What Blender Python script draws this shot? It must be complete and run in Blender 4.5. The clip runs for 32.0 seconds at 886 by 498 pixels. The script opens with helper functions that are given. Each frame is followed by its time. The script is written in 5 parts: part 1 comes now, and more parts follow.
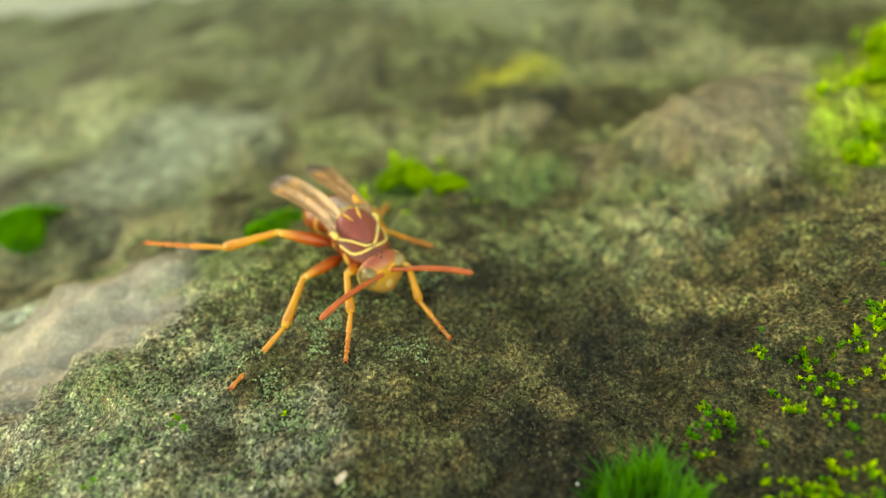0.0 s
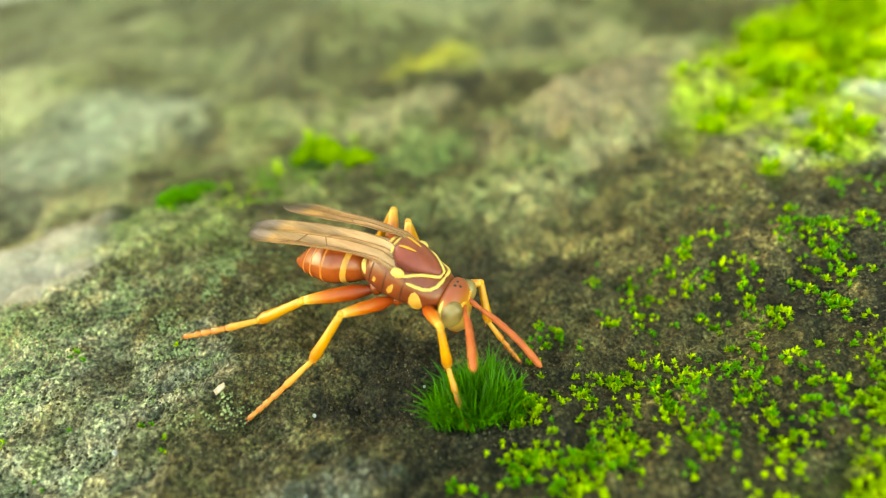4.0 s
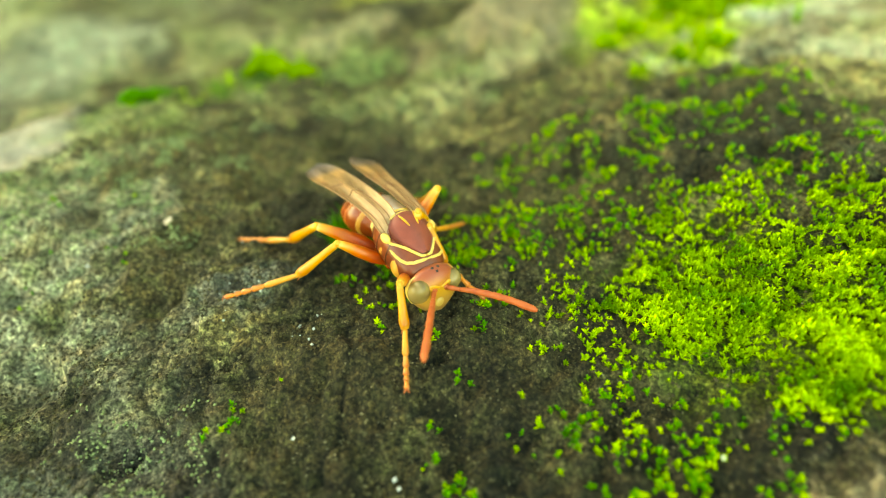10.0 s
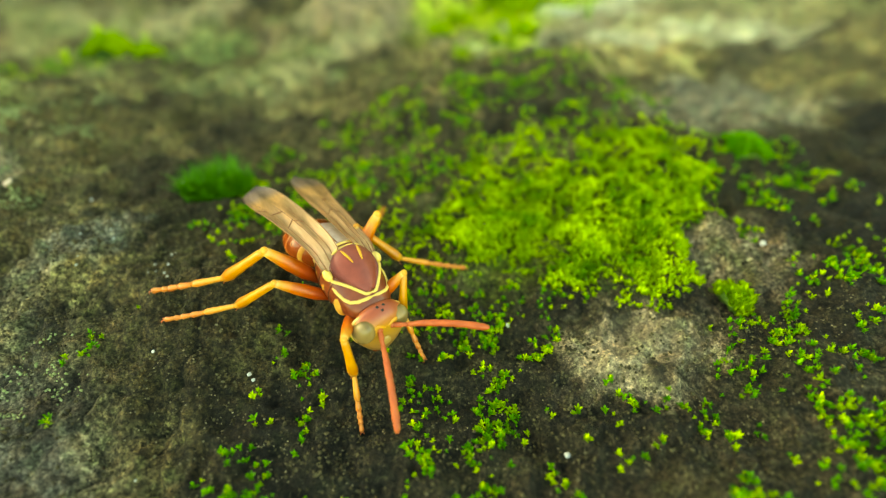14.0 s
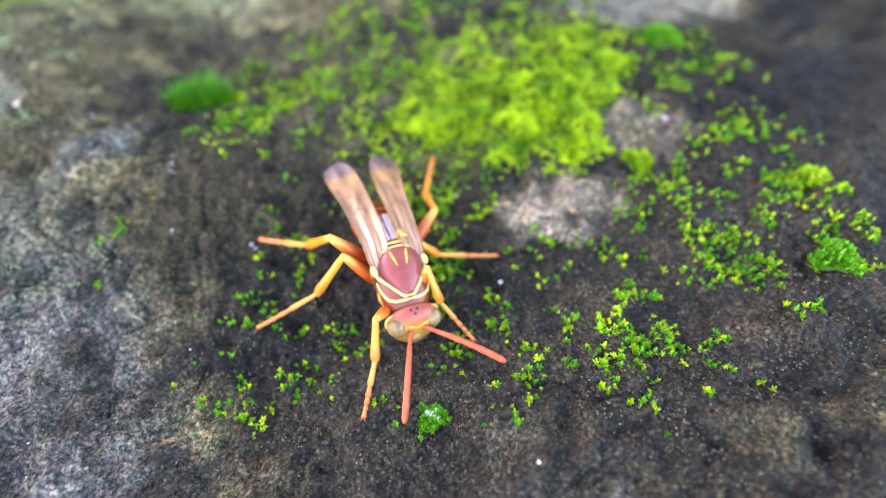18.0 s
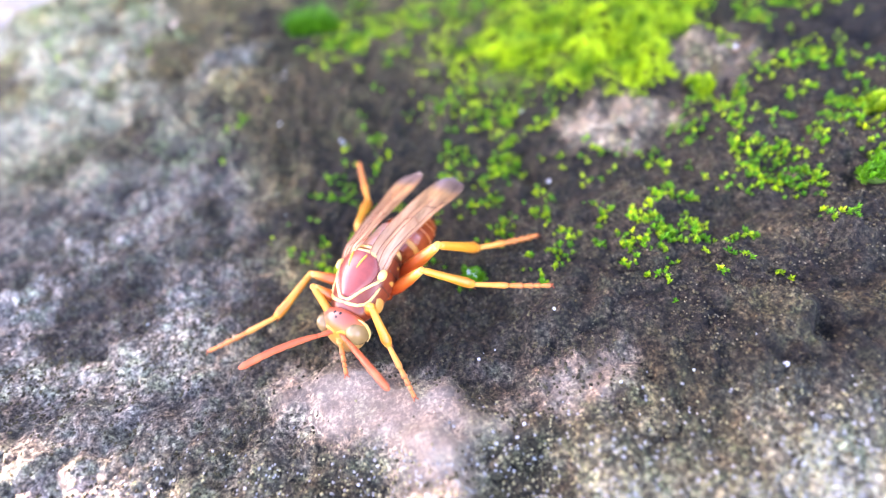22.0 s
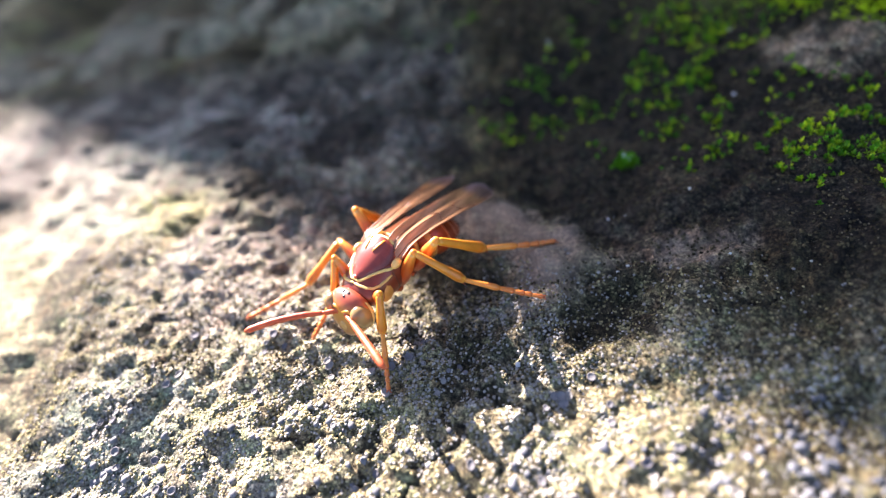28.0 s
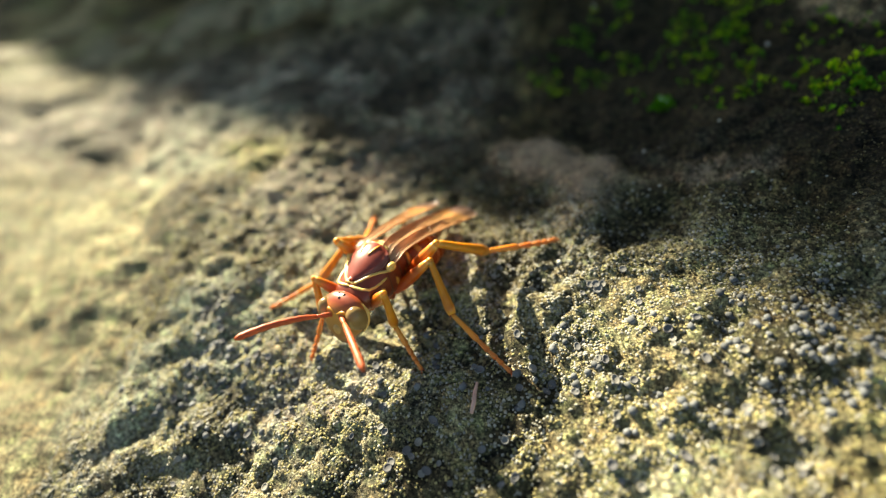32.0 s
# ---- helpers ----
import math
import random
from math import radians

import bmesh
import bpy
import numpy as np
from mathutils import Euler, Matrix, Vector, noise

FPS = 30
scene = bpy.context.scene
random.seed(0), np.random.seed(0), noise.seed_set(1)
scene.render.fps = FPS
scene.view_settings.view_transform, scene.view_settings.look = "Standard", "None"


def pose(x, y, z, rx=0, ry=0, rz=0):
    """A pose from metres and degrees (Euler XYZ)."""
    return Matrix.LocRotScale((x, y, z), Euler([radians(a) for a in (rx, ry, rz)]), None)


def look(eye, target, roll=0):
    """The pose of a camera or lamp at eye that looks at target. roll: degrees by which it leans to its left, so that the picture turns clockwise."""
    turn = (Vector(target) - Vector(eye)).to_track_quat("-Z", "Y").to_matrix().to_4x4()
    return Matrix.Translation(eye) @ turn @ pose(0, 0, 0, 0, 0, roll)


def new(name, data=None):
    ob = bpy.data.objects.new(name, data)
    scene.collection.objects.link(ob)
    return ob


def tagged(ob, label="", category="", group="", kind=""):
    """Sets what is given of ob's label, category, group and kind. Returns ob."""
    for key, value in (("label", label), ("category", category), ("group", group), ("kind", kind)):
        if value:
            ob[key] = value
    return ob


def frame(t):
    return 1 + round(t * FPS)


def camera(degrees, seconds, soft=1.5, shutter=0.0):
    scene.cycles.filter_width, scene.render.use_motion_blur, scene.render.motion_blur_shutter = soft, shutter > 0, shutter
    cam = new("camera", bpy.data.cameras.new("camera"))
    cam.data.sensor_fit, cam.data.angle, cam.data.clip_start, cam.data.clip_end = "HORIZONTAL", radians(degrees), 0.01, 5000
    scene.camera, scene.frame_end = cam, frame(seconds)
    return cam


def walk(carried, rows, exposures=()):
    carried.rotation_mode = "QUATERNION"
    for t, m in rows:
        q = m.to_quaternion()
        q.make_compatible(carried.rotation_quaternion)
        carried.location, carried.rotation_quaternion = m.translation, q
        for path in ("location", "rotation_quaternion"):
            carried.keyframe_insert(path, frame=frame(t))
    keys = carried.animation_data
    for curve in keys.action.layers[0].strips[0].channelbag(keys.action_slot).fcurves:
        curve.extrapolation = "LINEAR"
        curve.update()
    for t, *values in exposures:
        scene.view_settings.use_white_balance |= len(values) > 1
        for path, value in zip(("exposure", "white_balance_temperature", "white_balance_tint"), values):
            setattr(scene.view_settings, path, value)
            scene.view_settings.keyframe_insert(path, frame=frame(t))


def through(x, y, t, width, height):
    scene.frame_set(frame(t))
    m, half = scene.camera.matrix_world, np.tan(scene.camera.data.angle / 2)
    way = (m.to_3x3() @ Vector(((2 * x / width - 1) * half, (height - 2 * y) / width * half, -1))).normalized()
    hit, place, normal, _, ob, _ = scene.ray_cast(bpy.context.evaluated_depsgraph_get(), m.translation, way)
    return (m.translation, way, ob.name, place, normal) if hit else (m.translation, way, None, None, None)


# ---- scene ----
# All places below are in millimetres and turned into metres at the end.
MM = 0.001

cam = camera(82.0, 32.0, 1.2)
cam.data.dof.use_dof = True
cam.data.dof.focus_distance = 0.0368
cam.data.dof.aperture_fstop = 13.5

PATH = [
    (0, (-11.87, 18.78, 31.68), (-11.87, 51.19, 8.25), -11.0),
    (0.5, (-11.82, 17.69, 31.32), (-12.12, 50.03, 7.78), -11.0),
    (1, (-10.24, 16.64, 30.80), (-10.37, 48.40, 6.49), -11.4),
    (1.5, (-9.38, 15.53, 30.75), (-8.97, 46.97, 6.02), -11.2),
    (2, (-8.57, 14.85, 31.04), (-7.97, 46.36, 6.40), -11.1),
    (2.5, (-7.61, 14.32, 31.54), (-6.43, 46.56, 7.89), -11.0),
    (3, (-6.64, 12.87, 31.28), (-4.65, 45.04, 7.59), -10.2),
    (3.5, (-6.46, 11.40, 30.98), (-4.14, 43.21, 6.84), -9.8),
    (4, (-5.72, 10.84, 30.92), (-2.93, 42.66, 6.84), -9.4),
    (4.5, (-4.86, 9.33, 30.73), (-1.21, 40.80, 6.32), -8.5),
    (6.5, (-3.13, 4.86, 29.80), (1.50, 35.49, 4.49), -7.5),
    (7, (-2.98, 3.93, 29.94), (1.43, 34.21, 4.17), -7.7),
    (7.5, (-2.97, 3.16, 29.97), (1.20, 33.35, 4.06), -7.9),
    (8, (-2.95, 2.29, 29.96), (0.82, 32.40, 3.90), -8.2),
    (8.5, (-2.89, 1.42, 29.97), (0.63, 31.36, 3.68), -8.4),
    (9, (-2.20, -0.71, 29.87), (1.29, 28.92, 3.22), -8.3),
    (9.5, (-1.84, -3.26, 30.24), (0.91, 26.46, 3.61), -8.8),
    (10, (-0.73, -4.31, 29.99), (2.54, 25.30, 3.30), -8.4),
    (10.5, (0.36, -5.33, 30.18), (4.41, 24.08, 3.37), -7.9),
    (11, (0.58, -5.59, 30.04), (5.62, 23.99, 3.60), -7.1),
    (11.5, (0.86, -6.32, 30.33), (7.91, 23.21, 4.28), -5.6),
    (12, (1.60, -6.54, 29.77), (9.76, 23.01, 4.07), -4.3),
    (12.5, (2.17, -7.36, 30.54), (10.89, 21.29, 4.02), -3.9),
    (13, (2.31, -8.51, 30.94), (11.83, 19.97, 4.51), -3.4),
    (13.5, (1.37, -12.41, 30.79), (12.40, 15.19, 4.02), -1.2),
    (14, (0.32, -14.83, 30.72), (12.16, 12.10, 3.62), -0.5),
    (14.5, (0.56, -17.53, 30.56), (13.31, 8.85, 3.33), 0.4),
    (16.5, (-5.73, -19.53, 32.85), (7.33, 4.86, 3.96), -0.8),
    (17, (-3.30, -23.39, 33.40), (8.90, -0.13, 3.23), -0.9),
    (17.5, (-2.75, -24.05, 34.01), (9.01, -1.14, 3.40), -1.5),
    (18, (-1.84, -24.70, 34.66), (9.29, -2.19, 3.52), -2.3),
    (18.5, (-1.55, -26.77, 34.86), (8.37, -4.38, 3.23), -4.2),
    (19, (-2.07, -26.95, 35.21), (7.23, -5.00, 3.10), -4.8),
    (19.5, (-2.97, -29.17, 34.49), (5.39, -6.97, 2.29), -5.6),
    (20, (-2.91, -30.24, 34.15), (4.99, -7.32, 2.34), -6.1),
    (20.5, (-3.12, -32.27, 34.03), (3.16, -8.65, 2.37), -8.1),
    (21, (-3.51, -33.82, 34.29), (1.79, -9.50, 2.98), -9.3),
    (21.5, (-3.01, -34.86, 34.07), (1.74, -10.48, 2.72), -9.9),
    (22, (-2.85, -36.04, 34.01), (1.16, -11.49, 2.69), -10.6),
    (22.5, (-2.83, -36.89, 32.99), (-0.40, -12.37, 1.47), -12.2),
    (23, (-3.44, -37.72, 32.84), (-1.78, -12.96, 1.46), -12.5),
    (23.5, (-3.66, -38.31, 33.05), (-2.76, -12.92, 2.16), -12.5),
    (24, (-4.13, -38.54, 32.69), (-4.73, -12.68, 2.18), -14.6),
    (24.5, (-3.45, -39.25, 32.57), (-5.64, -13.40, 2.12), -16.5),
    (25, (-2.88, -41.16, 32.40), (-7.53, -15.77, 1.84), -18.7),
    (25.5, (-2.30, -42.13, 32.55), (-8.89, -16.38, 2.66), -19.7),
    (27.5, (-0.82, -47.62, 33.71), (-12.15, -23.54, 3.85), -23.3),
    (28, (-0.44, -49.65, 34.10), (-11.70, -25.75, 4.08), -23.3),
    (28.5, (0.71, -52.44, 34.21), (-11.21, -29.17, 3.94), -24.4),
    (29, (1.46, -53.79, 34.57), (-11.00, -30.62, 4.43), -25.1),
    (29.5, (3.18, -55.89, 34.15), (-9.25, -32.94, 3.84), -25.2),
    (30, (3.96, -58.47, 34.58), (-8.68, -35.89, 4.08), -25.8),
    (30.5, (3.87, -60.15, 35.16), (-9.48, -37.51, 5.01), -26.2),
    (31, (1.95, -60.09, 35.14), (-11.60, -37.04, 5.39), -25.9),
    (31.5, (-0.53, -59.36, 34.96), (-14.22, -35.79, 5.68), -25.5),
    (32, (-0.14, -59.17, 35.02), (-14.24, -35.95, 5.66), -26.3),
]


def mm(p):
    return Vector(p) * MM


EXPOSURES = [
    (0, 4.36, 14500, -6), (4, 4.85, 15500, -12), (9, 4.88, 20500, -19), (13, 4.55, 21000, -20), (14.5, 4.55, 20000, -18),
    (16.5, 4.75, 8000, 5), (17, 4.85, 7500, 14), (18, 5.2, 6800, 30), (19, 5.4, 6800, 44), (22, 5.5, 6800, 42), (25, 5.12, 7000, 35), (25.6, 4.7, 6900, 32),
    (27.5, 3.25, 6300, 30), (28, 3.05, 6300, 30), (29, 2.65, 6600, 14), (32, 2.1, 7900, 2),
]
walk(cam, [(t, look(mm(eye), mm(target), roll)) for t, eye, target, roll in PATH], EXPOSURES)

# ---- light: open sky, a low sun, and a wall added out of view that keeps most of the rock in shade ----
SUN_AZ = Vector((-0.65, 0.76, 0)).normalized()
SUN_EL = radians(24)
TO_SUN = SUN_AZ * math.cos(SUN_EL) + Vector((0, 0, math.sin(SUN_EL)))

world = bpy.data.worlds.new("sky")
scene.world = world
world.use_nodes = True
wn = world.node_tree.nodes
sky = wn.new("ShaderNodeTexSky")
sky.sky_type, sky.sun_disc = "NISHITA", False
sky.sun_elevation = SUN_EL
sky.sun_rotation = math.atan2(TO_SUN.x, TO_SUN.y)
world.node_tree.links.new(sky.outputs[0], wn["Background"].inputs[0])
wn["Background"].inputs[1].default_value = 0.05

sun = new("sun", bpy.data.lights.new("sun", "SUN"))
sun.data.energy, sun.data.angle, sun.data.color = 5.0, radians(0.53), (1.0, 0.93, 0.8)
sun.matrix_world = look(TO_SUN * 3, (0, 0, 0))


# ---- numbers for relief ----
def lattice(ix, iy, seed):
    h = (ix.astype(np.int64) * 374761393 + iy.astype(np.int64) * 668265263 + seed * 974711) & 0x7FFFFFFF
    h = ((h ^ (h >> 13)) * 1274126177) & 0x7FFFFFFF
    return ((h ^ (h >> 16)) & 0xFFFF) / 65535.0


def value_noise(x, y, size, seed):
    """Smooth noise from -1 to 1 with cells of the given size."""
    u, v = np.asarray(x, float) / size, np.asarray(y, float) / size
    iu, iv = np.floor(u), np.floor(v)
    fu, fv = u - iu, v - iv
    fu, fv = fu * fu * (3 - 2 * fu), fv * fv * (3 - 2 * fv)
    a, b = lattice(iu, iv, seed), lattice(iu + 1, iv, seed)
    c, d = lattice(iu, iv + 1, seed), lattice(iu + 1, iv + 1, seed)
    return 2 * ((a * (1 - fu) + b * fu) * (1 - fv) + (c * (1 - fu) + d * fu) * fv) - 1


def turned(x, y, deg):
    c, s = math.cos(radians(deg)), math.sin(radians(deg))
    return c * x - s * y, s * x + c * y


def fbm(x, y, size, octaves, seed, fall=0.5):
    out, amp = 0, 1.0
    for k in range(octaves):
        u, v = turned(np.asarray(x, float), np.asarray(y, float), 37 * k + 11)
        out = out + amp * value_noise(u, v, size / 2**k, seed + 7 * k)
        amp *= fall
    return out


def smooth(lo, hi, v):
    t = np.clip((v - lo) / (hi - lo), 0, 1)
    return t * t * (3 - 2 * t)


def blob(x, y, cx, cy, rx, ry, turn=0.0, edge=0.5, rough=0.35, seed=3):
    """A stain of uneven outline: 1 inside, 0 outside."""
    u, v = turned(np.asarray(x, float) - cx, np.asarray(y, float) - cy, -turn)
    d = np.sqrt((u / rx) ** 2 + (v / ry) ** 2)
    d = d + rough * fbm(x, y, 0.7 * min(rx, ry), 3, seed)
    return smooth(1 + edge, 1 - edge, d)


# the smooth knob of bare stone: x, y, half length, half width, turn
KNOB = (-6.5, -21, 7.6, 2.9, -35)

# broad knolls and hollows of the rock: x, y, radius, height
KNOLLS = [
    (-22, 38, 14, 1.1), (8, -38, 16, 0.5), (-47, -18, 18, 2.6), (36, 11, 15, 1), (15, 63, 20, -0.8), (-2, 2, 13, -1.1),
    (-31, 73, 22, -1.3), (12, 30, 13, -2.3), (-32, 7, 16, -2.4), (-19, -27, 13, -1.2), (28, -13, 17, 1.4), (-2, 47, 17, -1.4),
    (-8, 22, 12, 2.3), (7, -17, 15, 0.2), (-35, -37, 17, 2.2), (-31, 54, 17, 6.3), (27, 40, 15, 2.9), (-28, -10, 14, 0.2),
    (15, 7, 13, -3.2), (-9, -13, 13, -2.2), (31, 25, 12, 1.4), (-22, 24, 12, -0.6), (-6, -34, 13, 1), (5, 18, 11, 2.4),
]


def lay_of_land(x, y):
    x, y = np.asarray(x, float), np.asarray(y, float)
    z = 0
    for cx, cy, r, h in KNOLLS:
        z = z + h * np.exp(-((x - cx) ** 2 + (y - cy) ** 2) / (2 * r * r))
    return z


# the wasp's way over the rock, which stays fairly even
WAY = [(-19, 56), (-8, 40), (-3, 30), (5, 19), (5, 0), (0, -8), (-9, -16), (-16, -28), (-20, -40)]


def off_way(x, y):
    """0 along the wasp's way, 1 well beside it."""
    d = np.full(np.shape(x), 1e9)
    for (ax, ay), (bx, by) in zip(WAY, WAY[1:]):
        k = np.clip(((x - ax) * (bx - ax) + (y - ay) * (by - ay)) / ((bx - ax) ** 2 + (by - ay) ** 2), 0, 1)
        d = np.minimum(d, np.hypot(x - ax - k * (bx - ax), y - ay - k * (by - ay)))
    return smooth(13, 24, d)


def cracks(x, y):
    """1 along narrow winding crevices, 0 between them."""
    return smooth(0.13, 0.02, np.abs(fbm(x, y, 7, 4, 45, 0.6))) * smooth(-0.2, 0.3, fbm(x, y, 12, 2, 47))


def relief(x, y):
    """Height of the rock in millimetres."""
    x, y = np.asarray(x, float), np.asarray(y, float)
    z = lay_of_land(x, y)
    far = smooth(60, 150, np.hypot(x, y - 10))
    z = z + far * 5.0 * fbm(x, y, 38, 3, 21) + smooth(45, 90, np.hypot(x, y - 10)) * 1.8 * fbm(x, y, 11, 3, 23)
    z = z + smooth(300, 3000, np.hypot(x, y)) * 25 * fbm(x, y, 600, 3, 5)
    # loose-lying lumps behind and beside
    z = z + 5.5 * blob(x, y, 27, 76, 13, 8, 15, 0.5, 0.3, 51)
    z = z + 3.0 * blob(x, y, -1, 92, 9, 6, -10, 0.6, 0.3, 52)
    z = z + 2.5 * blob(x, y, -45, 106, 9, 5, 0, 0.6, 0.3, 53)
    z = z + 2.6 * blob(x, y, -48, 61, 10, 6, 20, 0.6, 0.3, 54)
    # a smooth knob of bare stone near the end of the way, and a grey one in the middle
    z = z + 1.3 * blob(x, y, *KNOB, 0.35, 0.2, 55) + 0.8 * blob(x, y, -4.5, -27, 2.6, 3.2, 20, 0.4, 0.2, 55)
    z = z - 1.7 * blob(x, y, 0.5, -29.5, 3.4, 2.2, 30, 0.6, 0.3, 58) - 1.1 * blob(x, y, -12, -26, 4.5, 2.4, -25, 0.6, 0.3, 59)
    z = z + 0.8 * blob(x, y, -14, 27, 4.2, 2.8, 10, 0.5, 0.25, 56)
    z = z + 0.7 * blob(x, y, 23, 0.5, 4.5, 3.2, -20, 0.5, 0.3, 57)
    # hollow in which the dark tuft grows
    z = z - 1.3 * np.exp(-((x + 3) ** 2 + (y - 33) ** 2) / (2 * 3.2**2))
    # grain
    bare = blob(x, y, *KNOB, 0.35, 0.2, 55)
    near = smooth(130, 60, np.hypot(x, y - 10))
    even = smooth(-22, -32, y + 0.2 * x)
    z = z + (0.6 - 0.25 * even) * fbm(x, y, 5.5, 2, 31) + near * (1 - 0.85 * bare) * (0.4 - 0.2 * even) * fbm(x, y, 1.9, 3, 33, 0.7)
    beside = near * off_way(x, y) * (1 - 0.75 * even)
    z = z + beside * (0.8 * fbm(x, y, 9, 3, 61) - 1.3 * np.clip(fbm(x, y, 6, 2, 63) - 0.15, 0, 1))
    crust = smooth(-22, -32, y + 0.2 * x) * near * (1 - bare)
    z = z + crust * (0.22 * (1 - np.abs(fbm(x, y, 4.2, 3, 37, 0.55)) * 2) + 0.13 * fbm(x, y, 1.3, 2, 39) - 0.35 * np.clip(fbm(x, y, 2.4, 3, 38, 0.6) - 0.25, 0, 1))
    grit = smooth(82, 58, np.hypot(x, y - 8)) * (1 - 0.8 * bare) * (1 - 0.6 * crust)
    z = z + grit * (0.16 * fbm(x, y, 0.95, 2, 41, 0.7) - 0.3 * np.clip(fbm(x, y, 1.6, 2, 43) - 0.3, 0, 1))
    z = z - (0.25 + 0.3 * crust) * grit * cracks(x, y)
    pits = np.clip(fbm(x, y, 3.1, 2, 35) - 0.35, 0, 1)
    return z - (1.15 - 0.6 * even) * near * pits * (1 - bare)


# ---- materials ----
def shader(name, rough=0.6):
    m = bpy.data.materials.new(name)
    m.use_nodes = True
    nt = m.node_tree
    b = nt.nodes["Principled BSDF"]
    b.inputs["Roughness"].default_value = rough
    return m, nt, b


def noise_node(nt, scale, detail=4.0, rough=0.6, coords="Object", stretch=None):
    tc = nt.nodes.new("ShaderNodeTexCoord")
    n = nt.nodes.new("ShaderNodeTexNoise")
    n.inputs["Scale"].default_value, n.inputs["Detail"].default_value, n.inputs["Roughness"].default_value = scale, detail, rough
    src = tc.outputs[coords]
    if stretch:
        mp = nt.nodes.new("ShaderNodeMapping")
        mp.inputs["Scale"].default_value = stretch
        nt.links.new(src, mp.inputs[0])
        src = mp.outputs[0]
    nt.links.new(src, n.inputs["Vector"])
    return n


def ramp(nt, fac, stops):
    r = nt.nodes.new("ShaderNodeValToRGB")
    e = r.color_ramp.elements
    while len(e) < len(stops):
        e.new(0.5)
    for el, (p, c) in zip(e, stops):
        el.position, el.color = p, (*c, 1)
    nt.links.new(fac, r.inputs[0])
    return r.outputs[0]


def mix(nt, kind, fac, a, b):
    m = nt.nodes.new("ShaderNodeMix")
    m.data_type, m.blend_type = "RGBA", kind
    for sock, v in ((m.inputs[0], fac), (m.inputs[6], a), (m.inputs[7], b)):
        if isinstance(v, bpy.types.NodeSocket):
            nt.links.new(v, sock)
        else:
            sock.default_value = v if isinstance(v, (int, float)) else (*v, 1)
    return m.outputs[2]


def bump(nt, bsdf, height, strength, distance):
    b = nt.nodes.new("ShaderNodeBump")
    b.inputs["Strength"].default_value, b.inputs["Distance"].default_value = strength, distance
    nt.links.new(height, b.inputs["Height"])
    nt.links.new(b.outputs[0], bsdf.inputs["Normal"])


def plain(name, dark, light, rough=0.5, scale=1500, bump_mm=0.0, spec=0.5, sub=0.0, per_piece=False):
    """Two shades of one colour mixed by fine grain, with relief if asked for."""
    m, nt, b = shader(name, rough)
    n = noise_node(nt, scale, 5, 0.65)
    col = ramp(nt, n.outputs[0], [(0.3, dark), (0.7, light)])
    if per_piece:
        geo = nt.nodes.new("ShaderNodeNewGeometry")
        var = ramp(nt, geo.outputs["Random Per Island"], [(0.0, (0.62, 0.62, 0.62)), (1.0, (1.25, 1.25, 1.25))])
        col = mix(nt, "MULTIPLY", 1.0, col, var)
    nt.links.new(col, b.inputs["Base Color"])
    b.inputs["Specular IOR Level"].default_value = spec
    if sub:
        b.inputs["Subsurface Weight"].default_value = sub
        b.inputs["Subsurface Radius"].default_value = (0.0006, 0.0004, 0.0002)
        b.inputs["Subsurface Scale"].default_value = 1.0
    if bump_mm:
        bump(nt, b, n.outputs[0], 0.6, bump_mm * MM)
    return m


def rock_material():
    m, nt, b = shader("weathered_rock", 0.85)
    at = nt.nodes.new("ShaderNodeAttribute")
    at.attribute_name = "tint"
    fine = noise_node(nt, 3200, 7, 0.75)
    mid = noise_node(nt, 420, 4, 0.6)
    c = mix(nt, "MULTIPLY", 1.0, at.outputs["Color"], ramp(nt, fine.outputs[0], [(0.39, (0.12, 0.115, 0.1)), (0.5, (0.75, 0.75, 0.73)), (0.62, (2.05, 2.0, 1.85))]))
    c = mix(nt, "MULTIPLY", 0.8, c, ramp(nt, mid.outputs[0], [(0.36, (0.4, 0.4, 0.37)), (0.64, (1.5, 1.52, 1.45))]))
    hue = noise_node(nt, 700, 3, 0.6)
    c = mix(nt, "MULTIPLY", 0.8, c, ramp(nt, hue.outputs[0], [(0.35, (1.16, 0.96, 0.84)), (0.5, (1, 1, 1)), (0.65, (0.9, 1.08, 0.86))]))
    cells = nt.nodes.new("ShaderNodeTexVoronoi")
    cells.inputs["Scale"].default_value = 4200
    warp = noise_node(nt, 5200, 3, 0.7)
    tc = nt.nodes.new("ShaderNodeTexCoord")
    nt.links.new(mix(nt, "LINEAR_LIGHT", 0.00045, tc.outputs["Object"], warp.outputs["Color"]), cells.inputs["Vector"])
    c = mix(nt, "MULTIPLY", 0.85, c, ramp(nt, cells.outputs["Color"], [(0.1, (0.32, 0.32, 0.3)), (0.6, (0.95, 0.95, 0.95)), (0.95, (2.2, 2.15, 1.95))]))
    c = mix(nt, "MIX", at.outputs["Alpha"], mix(nt, "MULTIPLY", 0.35, at.outputs["Color"], ramp(nt, mid.outputs[0], [(0.36, (0.6, 0.58, 0.55)), (0.64, (1.35, 1.35, 1.35))])), c)
    nt.links.new(c, b.inputs["Base Color"])
    b.inputs["Specular IOR Level"].default_value = 0.25
    grain = mix(nt, "ADD", 1.0, fine.outputs[0], mix(nt, "MULTIPLY", 1.0, cells.outputs["Distance"], (-0.7, -0.7, -0.7)))
    bump(nt, b, grain, 1.0, 0.35 * MM)
    return m


